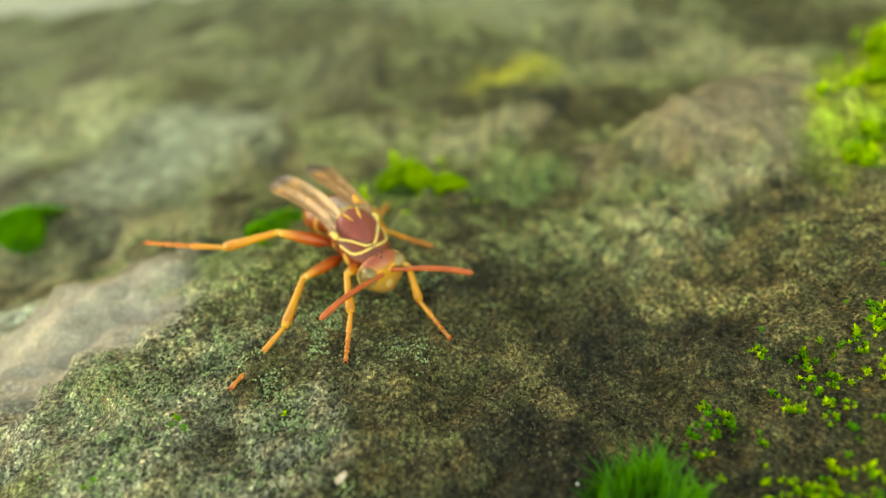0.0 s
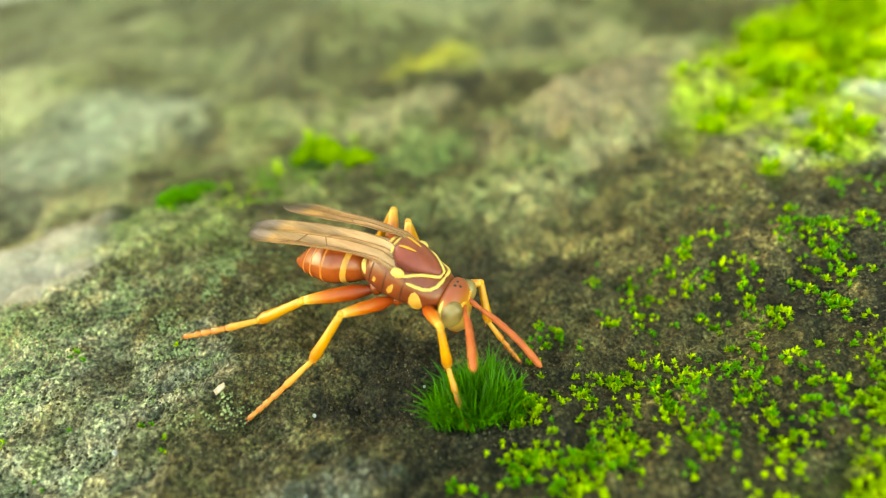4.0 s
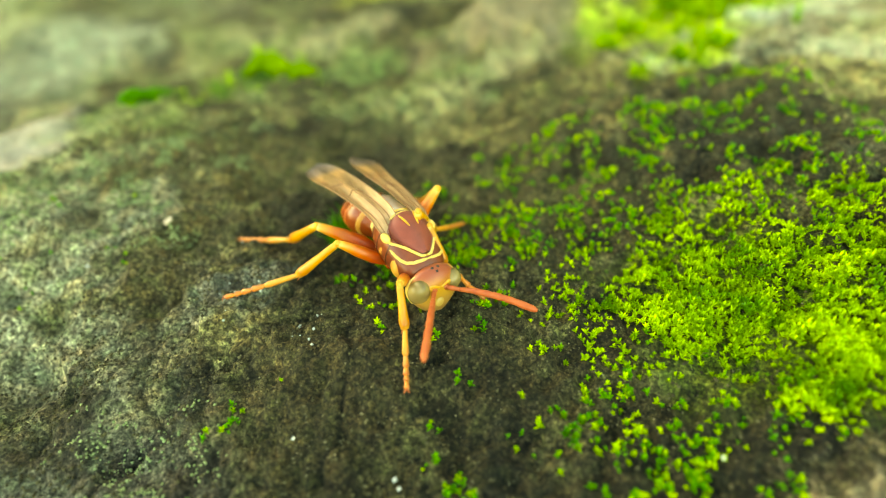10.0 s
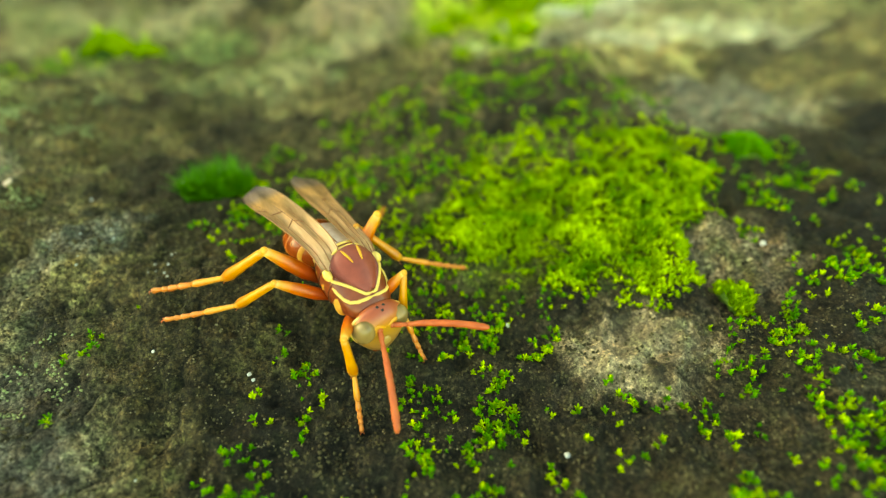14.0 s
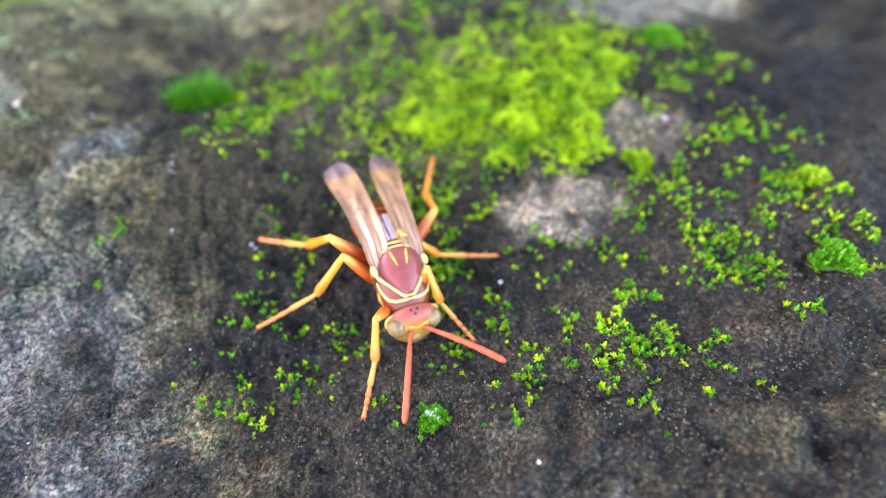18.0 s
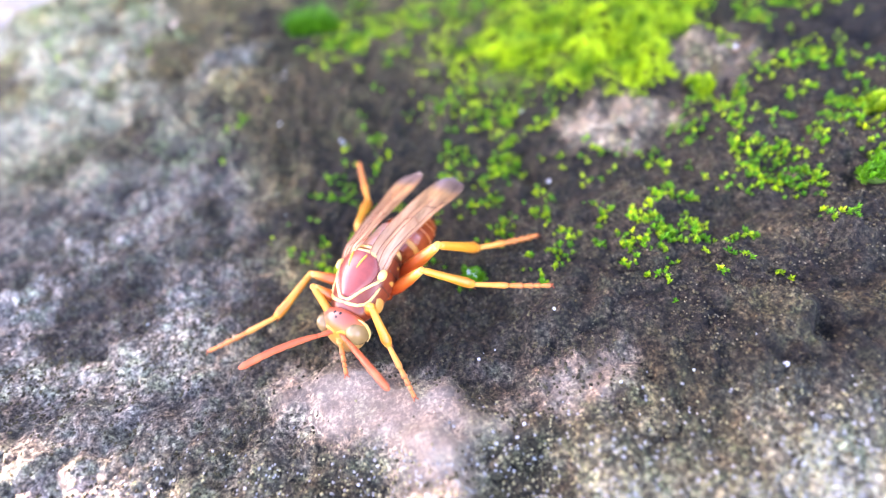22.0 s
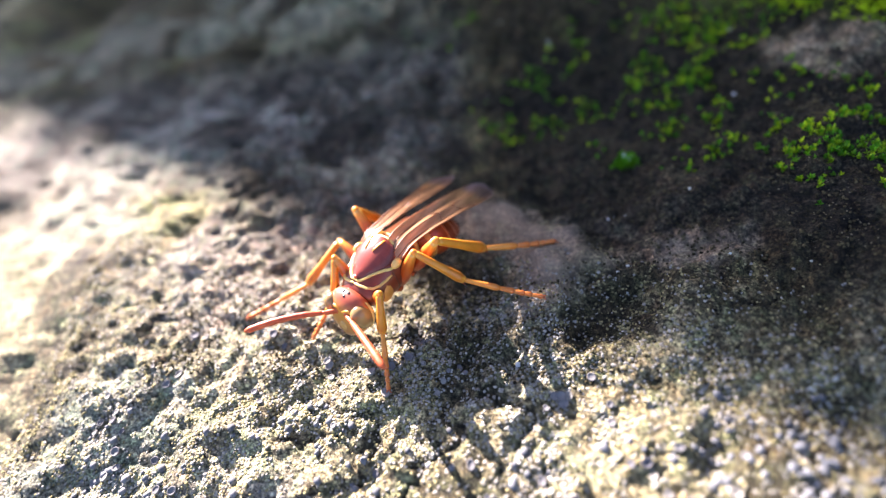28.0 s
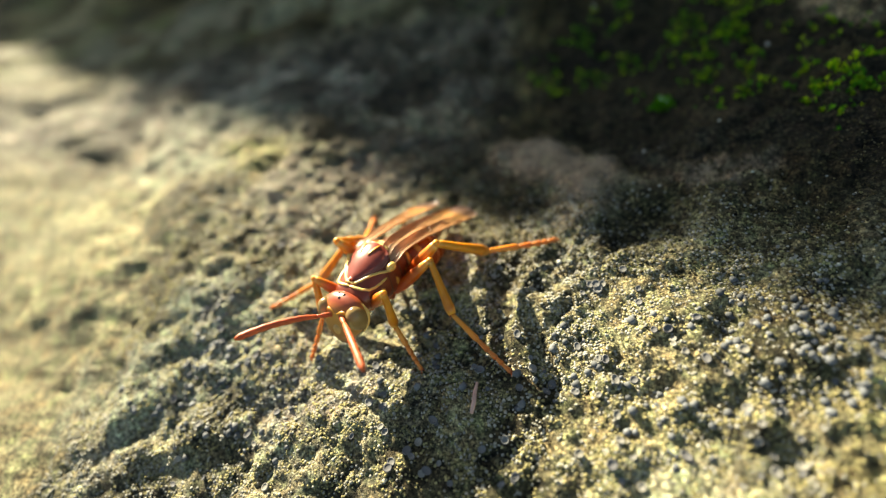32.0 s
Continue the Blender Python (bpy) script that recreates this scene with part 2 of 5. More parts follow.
ROCK = rock_material()
CHITIN = plain("maroon_chitin", (0.18, 0.028, 0.018), (0.28, 0.05, 0.031), 0.3, 900, 0.01)
RUST = plain("rust_chitin", (0.2, 0.03, 0.007), (0.36, 0.065, 0.014), 0.26, 700, 0.015, 0.5, 0.15)
YELLOW = plain("yellow_chitin", (0.64, 0.38, 0.08), (0.82, 0.56, 0.18), 0.4, 900, 0.01, 0.5, 0.2)
AMBER = plain("amber_chitin", (0.62, 0.22, 0.02), (0.8, 0.36, 0.04), 0.38, 900, 0.015, 0.5, 0.3)
ORANGE = plain("orange_chitin", (0.36, 0.06, 0.016), (0.52, 0.11, 0.032), 0.5, 900, 0.02, 0.4, 0.25)


def eye_material():
    """Tan facets with fine dark stripes down the eye."""
    m, nt, b = shader("tan_eye", 0.24)
    w = noise_node(nt, 800, 2, 0.5, stretch=(1.0, 0.5, 0.35))
    nt.links.new(ramp(nt, w.outputs[0], [(0.32, (0.12, 0.07, 0.025)), (0.45, (0.26, 0.165, 0.06)), (0.7, (0.34, 0.23, 0.1))]), b.inputs["Base Color"])
    return m


EYE = eye_material()
INK = plain("black_chitin", (0.012, 0.01, 0.01), (0.03, 0.02, 0.02), 0.25, 900)
VEIN = plain("wing_vein_brown", (0.2, 0.08, 0.03), (0.36, 0.15, 0.06), 0.45, 900)


def mesh_object(name, verts, faces, material, parent=None, label="", flat=False):
    me = bpy.data.meshes.new(name)
    me.from_pydata([tuple(v) for v in np.asarray(verts, float) * MM], [], [tuple(int(i) for i in f) for f in faces])
    if not flat:
        me.shade_smooth()
    me.update()
    me.materials.append(material)
    ob = new(name, me)
    if parent:
        ob.parent = parent
    if label:
        ob["label"] = label
    return ob


def joined(pieces):
    verts, faces = [], []
    for v, f in pieces:
        k = len(verts)
        verts += [tuple(p) for p in v]
        faces += [tuple(i + k for i in q) for q in f]
    return verts, faces


def loft(rings):
    """Closed skin over rings of equal count, with capped ends."""
    n = len(rings[0])
    verts = [p for r in rings for p in r]
    faces = [(k * n + i, k * n + (i + 1) % n, (k + 1) * n + (i + 1) % n, (k + 1) * n + i) for k in range(len(rings) - 1) for i in range(n)]
    faces += [tuple(range(n))[::-1], tuple((len(rings) - 1) * n + i for i in range(n))]
    return verts, faces


def tube(points, radii, seg=8, flatten=1.0):
    pts_ = [Vector(p) for p in points]
    rings, side = [], None
    for k, p in enumerate(pts_):
        way = (pts_[min(k + 1, len(pts_) - 1)] - pts_[max(k - 1, 0)]).normalized()
        if side is None:
            side = way.cross(Vector((0, 0, 1)))
            side = side if side.length > 0.05 else way.cross(Vector((1, 0, 0)))
        side = (side - way * side.dot(way)).normalized()
        up = side.cross(way)
        r = radii[k]
        rings.append([tuple(p + side * (r * math.cos(a)) + up * (r * flatten * math.sin(a))) for a in (2 * math.pi * i / seg for i in range(seg))])
    return loft(rings)


def ellipsoid(c, r, seg=14, rows=9, turn=None):
    rings = []
    for j in range(1, rows):
        th = math.pi * j / rows
        rings.append([Vector((r[0] * math.sin(th) * math.cos(a), r[1] * math.sin(th) * math.sin(a), r[2] * math.cos(th))) for a in (2 * math.pi * i / seg for i in range(seg))])
    v, f = loft([[p for p in ring] for ring in rings[::-1]])
    if turn:
        m = Euler([radians(a) for a in turn]).to_matrix()
        v = [m @ p for p in v]
    return [tuple(p + Vector(c)) for p in v], f


# ---- the rock: one sheet from under the camera to the horizon ----
def grid_lines(lo, hi, step, grow, reach):
    core = list(np.arange(lo, hi + 1e-6, step))
    out, s, a = [], step, hi
    while a < reach:
        s *= grow
        a += s
        out.append(a)
    left, s, a = [], step, lo
    while a > -reach:
        s *= grow
        a -= s
        left.append(a)
    return np.array(left[::-1] + core + out)


def mixed(col, other, w):
    return col * (1 - w[:, None]) + np.array(other) * w[:, None]


def rock_tint(x, y):
    """Base colour of the rock: bare stone, soil film, algae and lichen stains, with some light and shade painted in."""
    n1, n2, n3 = fbm(x, y, 14, 3, 71), fbm(x, y, 5, 3, 73), fbm(x, y, 60, 3, 75)
    n4, n5 = fbm(x, y, 22, 4, 77, 0.6), fbm(x, y, 9, 3, 79, 0.6)
    col = np.ones((len(x), 3)) * np.array((0.031, 0.025, 0.0115))
    col = mixed(col, (0.012, 0.010, 0.006), smooth(-0.1, 0.6, n1))
    col = mixed(col, (0.09, 0.074, 0.034), smooth(0.2, 0.8, n2) * 0.65)
    # one darker strip, then tone scaled up in bands by place
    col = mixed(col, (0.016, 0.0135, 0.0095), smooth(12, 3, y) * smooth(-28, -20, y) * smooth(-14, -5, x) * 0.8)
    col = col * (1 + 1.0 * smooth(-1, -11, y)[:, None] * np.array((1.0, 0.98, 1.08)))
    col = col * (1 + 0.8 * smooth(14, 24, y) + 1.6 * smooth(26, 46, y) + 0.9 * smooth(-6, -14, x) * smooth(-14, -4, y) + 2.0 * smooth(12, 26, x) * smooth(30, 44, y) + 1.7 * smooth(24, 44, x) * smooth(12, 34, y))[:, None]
    # paler, lichen-grown stone behind and to the side
    away = np.clip(smooth(50, 70, y + 0.12 * x + 3 * n5) + smooth(-20, -34, x) * smooth(10, 40, y), 0, 1)
    col = mixed(col, (0.15, 0.13, 0.06), away * np.clip(0.6 + 0.3 * n1, 0, 1))
    col = mixed(col, (0.24, 0.26, 0.115), away * smooth(-0.1, 0.5, n5) * 0.75)
    col = mixed(col, (0.38, 0.34, 0.2), away * smooth(0.05, 0.6, n4) * 0.8)
    col = mixed(col, (0.07, 0.058, 0.025), away * smooth(0.1, 0.6, -n4) * 0.85)
    col = mixed(col, (0.02, 0.02, 0.015), away * smooth(0.35, 0.7, -n5) * 0.7)
    col = mixed(col, (0.26, 0.26, 0.17), smooth(90, 170, y) * (0.5 + 0.4 * n4))
    # greyer stone on the far side of the way, olive crust towards its end
    grey = smooth(-11, -24, x) * smooth(22, 4, y)
    col = mixed(col, (0.4, 0.37, 0.34), grey * (0.5 + 0.5 * smooth(-14, 2, y)) * np.clip(0.65 + 0.35 * n2, 0, 1))
    col = mixed(col, (0.05, 0.043, 0.035), grey * smooth(0.1, 0.6, n5) * 0.85)
    end = smooth(-20, -34, y + np.where(x > 0, 0.35, 0.2) * x)
    col = mixed(col, (0.32, 0.295, 0.19), end * np.clip(0.75 + 0.25 * n2, 0, 1))
    col = mixed(col, (0.48, 0.47, 0.36), end * smooth(0.1, 0.6, n1) * 0.7)
    col = mixed(col, (0.06, 0.05, 0.03), end * smooth(0.3, 0.8, -n5) * 0.8)
    mid = smooth(-12, -20, y + 0.1 * x) * smooth(-36, -28, y + 0.2 * x)
    col = mixed(col, (0.15, 0.13, 0.115), mid * smooth(-0.2, 0.6, n2) * 0.6 * smooth(14, -4, x))
    side = smooth(-14, -24, x) * smooth(3, 14, y) * smooth(56, 38, y)
    col = mixed(col, (0.3, 0.285, 0.22), side * (0.35 + 0.65 * smooth(18, 32, y)) * smooth(-0.6, 0.4, n2) * 0.85)
    # shade painted into the crevices: near-black along the crack lines
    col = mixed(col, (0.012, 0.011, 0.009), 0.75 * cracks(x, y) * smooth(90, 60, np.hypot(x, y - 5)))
    for cx, cy, rx, ry, turn, tint, w in STAINS:
        col = mixed(col, tint, w * blob(x, y, cx, cy, rx, ry, turn, 0.45, 0.45, int(abs(cx * 3 + cy))))
    return np.clip(col * (1 + 0.2 * n3[:, None]), 0.004, 0.9)


# the lime is moss green brightened with painted sunlight
TAN, PINK, FILM, LIME_SUNLIT, PALE, SOIL = (0.36, 0.28, 0.19), (0.32, 0.25, 0.185), (0.24, 0.28, 0.10), (0.5, 0.64, 0.015), (0.5, 0.52, 0.46), (0.035, 0.028, 0.016)
STAINS = [
    (-46, 57, 13, 8, 20, (0.5, 0.41, 0.33), 0.95), (-58, 63, 5, 3, 0, PALE, 0.9), (27, 76, 13, 8, 15, (0.26, 0.2, 0.13), 0.9),
    (22, 66, 6, 2.5, 10, (0.42, 0.34, 0.2), 0.8), (-30, 62, 9, 9, 0, FILM, 0.7), (-17, 78, 9, 6, 0, FILM, 0.8), (0, 76, 6, 5, 0, (0.2, 0.27, 0.1), 0.8),
    (6, 118, 9, 6, 0, (0.5, 0.46, 0.06), 0.8), (-60, 110, 22, 18, 0, (0.36, 0.37, 0.3), 0.8), (-1, 92, 10, 6, 0, (0.34, 0.28, 0.19), 0.7),
    # right-hand bank: mossy lime and pale stone, raised to paint in sunlight
    (98, 82, 24, 16, 30, (0.66, 0.72, 0.36), 0.9), (64, 64, 22, 8, 20, (0.62, 0.64, 0.52), 0.95), (68, 47, 20, 5, -15, (0.6, 0.57, 0.42), 0.9), (63, 84, 20, 12, 30, LIME_SUNLIT, 1.0), (46, 57, 11, 4, 25, LIME_SUNLIT, 0.8), (82, 96, 20, 12, 30, LIME_SUNLIT, 0.95), (42, 70, 10, 6, 30, LIME_SUNLIT, 0.6), (70, 76, 8, 4, 30, LIME_SUNLIT, 0.7),
    (60, 58, 14, 5, 15, (0.3, 0.24, 0.16), 0.8), (58, 25, 13, 7, -10, (0.36, 0.33, 0.27), 0.5), (23, 0.5, 4.8, 3.6, -20, TAN, 0.95), (35, 4.5, 4, 5, 20, (0.25, 0.19, 0.14), 0.9),
    (*KNOB, PINK, 0.95), (-4.5, -27, 2.4, 3.2, 20, PINK, 0.85), (7, -24, 4, 2, 0, PINK, 0.8), (-14, 27, 3.6, 2.3, 10, (0.13, 0.137, 0.13), 0.7),
    (-46, -16, 5, 3.5, 0, (0.38, 0.36, 0.16), 0.6), (-58, -8, 12, 10, 0, (0.24, 0.25, 0.22), 0.7), (-32, -24, 10, 6, 20, (0.3, 0.26, 0.25), 0.7),
    (-5, 34, 5, 5, 0, SOIL, 0.8), (3, 18, 9, 6, 0, SOIL, 0.3), (0.5, -30, 4, 2.4, 30, SOIL, 0.85), (-12, -25.5, 4.5, 2.2, -25, SOIL, 0.75), (-9, -33, 5, 3, 0, SOIL, 0.5), (-38, -44, 10, 6, 20, (0.3, 0.34, 0.31), 0.7), (-24, -46, 6, 4, 0, (0.3, 0.27, 0.27), 0.7), (20, -46, 8, 5, 0, (0.36, 0.34, 0.14), 0.7), (-22, 3, 6, 4, 0, SOIL, 0.7),
    (26, 14, 11, 7, -25, (0.09, 0.13, 0.01), 0.8),
]


# stones whose bare faces show little grain
BARE = [(*KNOB, 0.6), (-4.5, -27, 2.4, 3.2, 20, 0.55), (-46, 57, 13, 8, 20, 0.8), (27, 76, 13, 8, 15, 0.5), (23, 0.5, 4.8, 3.6, -20, 0.3), (7, -24, 4, 2, 0, 0.4)]


def speckle(x, y):
    """How strongly grain shows: 1 on soil and crust, less on bare stone."""
    out = np.ones(len(x))
    for cx, cy, rx, ry, turn, w in BARE:
        out = out * (1 - w * blob(x, y, cx, cy, rx, ry, turn, 0.4, 0.3, 55))
    return out


def build_rock():
    xs, ys = grid_lines(-36, 42, 0.2, 1.08, 40000), grid_lines(-58, 60, 0.2, 1.08, 40000)
    gx, gy = np.meshgrid(xs, ys)
    x, y = gx.ravel(), gy.ravel()
    z = relief(x, y)
    nx, ny = len(xs), len(ys)
    i = np.arange(nx * ny).reshape(ny, nx)
    quads = np.stack([i[:-1, :-1], i[:-1, 1:], i[1:, 1:], i[1:, :-1]], -1).reshape(-1, 4)
    me = bpy.data.meshes.new("ground")
    me.vertices.add(len(x))
    me.vertices.foreach_set("co", (np.stack([x, y, z], -1) * MM).ravel())
    me.loops.add(len(quads) * 4)
    me.loops.foreach_set("vertex_index", quads.ravel())
    me.polygons.add(len(quads))
    me.polygons.foreach_set("loop_start", np.arange(0, len(quads) * 4, 4))
    me.update(calc_edges=True)
    me.shade_smooth()
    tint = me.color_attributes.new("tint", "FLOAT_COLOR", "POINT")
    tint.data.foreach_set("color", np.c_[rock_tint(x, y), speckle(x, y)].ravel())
    me.materials.append(ROCK)
    return tagged(new("ground", me), "weathered rock slab stained with algae, soil and lichen", "rock", kind="structure")


rock = build_rock()

# low wall added out of view, whose top edge throws the edge of the shade across the rock
EDGE = Vector((-0.894, 0.447, 0)).normalized()
SHADE_AT = Vector((-0.020, -0.0252, 0))


def build_wall():
    top = SHADE_AT + TO_SUN * 0.75
    back = Vector((-EDGE.y, EDGE.x, 0))
    back = back if back.dot(SUN_AZ) > 0 else -back
    v = [(top + EDGE * s + back * b + Vector((0, 0, -top.z - 0.1 if low else 0))) / MM for low in (1, 0) for s, b in ((-5, 0), (5, 0), (5, 0.3), (-5, 0.3))]
    f = [(3, 2, 1, 0), (4, 5, 6, 7)] + [(i, (i + 1) % 4, 4 + (i + 1) % 4, 4 + i) for i in range(4)]
    m = plain("wall_render", (0.3, 0.28, 0.24), (0.42, 0.4, 0.35), 0.9, 12, 2)
    return tagged(mesh_object("wall_garden", v, f, m, flat=True), "low plain rendered wall added out of view to shade the rock", "wall", kind="structure")


wall = build_wall()

# ---- the wasp: forward is +y, its right side +x, all in millimetres about the middle of the thorax ----
THORAX = [  # y, top, bottom, half width
    (3.4, 0.35, -0.75, 0.7), (3.15, 0.65, -1.0, 1.3), (2.7, 0.98, -1.3, 1.68), (2.0, 1.36, -1.5, 1.92), (1.2, 1.8, -1.7, 2.08), (0.2, 2.25, -1.8, 2.15),
    (-0.8, 2.38, -1.8, 2.1), (-1.5, 2.3, -1.75, 1.95), (-2.1, 1.95, -1.6, 1.75), (-2.8, 1.2, -1.35, 1.4), (-3.4, 0.35, -1.0, 0.85), (-3.65, -0.05, -0.75, 0.4),
]


def eased(y, ys, vs):
    """Cubic run through the given rows."""
    k = int(np.clip(np.searchsorted(ys, y) - 1, 0, len(ys) - 2))
    g = np.gradient(vs, ys)
    h = ys[k + 1] - ys[k]
    t = min(max((y - ys[k]) / h, 0.0), 1.0)
    return float((2 * t**3 - 3 * t**2 + 1) * vs[k] + (t**3 - 2 * t**2 + t) * h * g[k] + (3 * t**2 - 2 * t**3) * vs[k + 1] + (t**3 - t**2) * h * g[k + 1])


THORAX_Y = np.array([r[0] for r in THORAX][::-1])


def thorax_at(y):
    return [eased(y, THORAX_Y, np.array([r[k] for r in THORAX][::-1])) for k in (1, 2, 3)]


def on_back(x, y, lift=0.0):
    """A point on the upper skin of the thorax."""
    top, low, w = thorax_at(y)
    mid, h = (top + low) / 2, (top - low) / 2
    s = max(-0.999, min(0.999, x / (w + 1e-6)))
    z = mid + h * (1 - abs(s) ** 2.3) ** (1 / 2.3)
    return (x * (1 + lift / 3), y, z + lift)


def section(y, top, low, w, n=36):
    mid, h = (top + low) / 2, (top - low) / 2
    ring = []
    for i in range(n):
        a = 2 * math.pi * i / n
        c, s = math.cos(a), math.sin(a)
        k = 1 / (abs(c) ** 2.3 + abs(s) ** 2.3) ** (1 / 2.3)
        ring.append((w * c * k, y, mid + h * s * k))
    return ring


def stripe(points, r, flatten=0.55, seg=7):
    """A narrow raised line of colour laid on the back."""
    out = []
    for k in range(len(points) - 1):
        (x0, y0), (x1, y1) = points[k], points[k + 1]
        out += [on_back(x0 + (x1 - x0) * i / 8, y0 + (y1 - y0) * i / 8, 0.0) for i in range(8)]
    out.append(on_back(*points[-1]))
    n = len(out)
    return tube(out, [r * min(1.0, 0.45 + 6 * i / (n - 1), 0.45 + 6 * (n - 1 - i) / (n - 1)) for i in range(n)], seg, flatten)


def bent(points, n=10):
    """A smooth run through three or four points."""
    p = [Vector(q) for q in points]
    out = []
    for k in range(len(p) - 1):
        a, b, c, d = p[max(k - 1, 0)], p[k], p[k + 1], p[min(k + 2, len(p) - 1)]
        for i in range(n):
            t = i / n
            out.append(0.5 * ((2 * b) + (c - a) * t + (2 * a - 5 * b + 4 * c - d) * t * t + (3 * b - a - 3 * c + d) * t**3))
    return out + [p[-1]]


def wing_material():
    m, nt, b = shader("amber_wing_film", 0.28)
    n = noise_node(nt, 1100, 4, 0.6, stretch=(1, 0.12, 1))
    tc = nt.nodes.new("ShaderNodeTexCoord")
    sep = nt.nodes.new("ShaderNodeSeparateXYZ")
    nt.links.new(tc.outputs["Object"], sep.inputs[0])
    along = nt.nodes.new("ShaderNodeMapRange")
    along.inputs[1].default_value, along.inputs[2].default_value = -0.012, 0.0
    nt.links.new(sep.outputs[1], along.inputs[0])
    col = ramp(nt, along.outputs[0], [(0.0, (0.2, 0.13, 0.11)), (0.13, (0.36, 0.23, 0.17)), (0.2, (0.7, 0.4, 0.16)), (0.45, (0.66, 0.4, 0.2)), (1.0, (0.74, 0.5, 0.3))])
    col = mix(nt, "MULTIPLY", 0.85, col, ramp(nt, n.outputs[0], [(0.34, (0.45, 0.4, 0.35)), (0.52, (1.0, 0.98, 0.95)), (0.66, (1.5, 1.55, 1.7))]))
    nt.links.new(col, b.inputs["Base Color"])
    b.inputs["Specular IOR Level"].default_value = 1.0
    bump(nt, b, n.outputs[0], 0.6, 0.05 * MM)
    clear = nt.nodes.new("ShaderNodeBsdfTransparent")
    thin = nt.nodes.new("ShaderNodeBsdfTranslucent")
    nt.links.new(col, clear.inputs[0])
    nt.links.new(col, thin.inputs[0])
    m1, m2 = nt.nodes.new("ShaderNodeMixShader"), nt.nodes.new("ShaderNodeMixShader")
    m1.inputs[0].default_value, m2.inputs[0].default_value = 0.5, 0.2
    out = nt.nodes["Material Output"]
    nt.links.new(b.outputs[0], m1.inputs[1])
    nt.links.new(thin.outputs[0], m1.inputs[2])
    nt.links.new(m1.outputs[0], m2.inputs[1])
    nt.links.new(clear.outputs[0], m2.inputs[2])
    nt.links.new(m2.outputs[0], out.inputs[0])
    return m


WING = wing_material()
SILK = plain("silvery_wing_film", (0.62, 0.53, 0.48), (0.82, 0.74, 0.7), 0.22, 2500, 0.03, 0.8)


def leg_material(name, stops):
    """Colour that runs from one end of a leg's piece to the other."""
    m, nt, b = shader(name, 0.34)
    tc = nt.nodes.new("ShaderNodeTexCoord")
    sep = nt.nodes.new("ShaderNodeSeparateXYZ")
    nt.links.new(tc.outputs["Generated"], sep.inputs[0])
    n = noise_node(nt, 700, 4, 0.6)
    col = ramp(nt, sep.outputs[1], stops)
    col = mix(nt, "MULTIPLY", 0.7, col, ramp(nt, n.outputs[0], [(0.3, (0.72, 0.66, 0.6)), (0.7, (1.2, 1.22, 1.2))]))
    nt.links.new(col, b.inputs["Base Color"])
    b.inputs["Subsurface Weight"].default_value = 0.25
    b.inputs["Subsurface Radius"].default_value = (0.0006, 0.0004, 0.0002)
    b.inputs["Subsurface Scale"].default_value = 1.0
    bump(nt, b, n.outputs[0], 0.5, 0.015 * MM)
    return m


SHIN = leg_material("shin_chitin", [(0.0, (0.74, 0.4, 0.06)), (0.12, (0.58, 0.225, 0.014)), (0.6, (0.6, 0.235, 0.014)), (0.9, (0.5, 0.16, 0.012)), (1.0, (0.66, 0.31, 0.04))])
FOOT_END = leg_material("foot_end_chitin", [(0.0, (0.62, 0.2, 0.03)), (0.8, (0.56, 0.16, 0.03)), (1.0, (0.45, 0.1, 0.025))])
FOOT = leg_material("foot_chitin", [(0.0, (0.72, 0.3, 0.04)), (0.6, (0.68, 0.25, 0.03)), (1.0, (0.6, 0.19, 0.03))])
THIGH = leg_material("thigh_chitin", [(0.0, (0.25, 0.026, 0.005)), (0.35, (0.4, 0.05, 0.006)), (0.7, (0.54, 0.115, 0.009)), (0.92, (0.68, 0.29, 0.035)), (1.0, (0.76, 0.46, 0.13))])


def wing_point(u, v, side):
    """u from root to tip, v from the inner to the outer edge."""
    width = np.interp(u, [0, 0.08, 0.3, 0.6, 0.78, 0.9, 0.96, 1.0], [1.15, 1.7, 2.05, 2.4, 2.65, 2.55, 2.0, 1.0])
    cx = np.interp(u, [0, 0.2, 0.6, 1], [1.5, 1.35, 1.6, 2.2])
    zc = np.interp(u, [0, 0.12, 0.35, 0.7, 1.0], [1.75, 2.2, 1.95, 1.1, 0.3])
    fold = 0.11 * math.cos(v * 4 * math.pi) * min(1, 4 * u) * (1 - u) ** 0.3
    return (side * (cx + (v - 0.5) * width), -0.1 - 11.6 * u - 0.25 * (1 - v) * u, zc - (v - 0.45) * 0.75 * (1 - 0.5 * u) + fold)


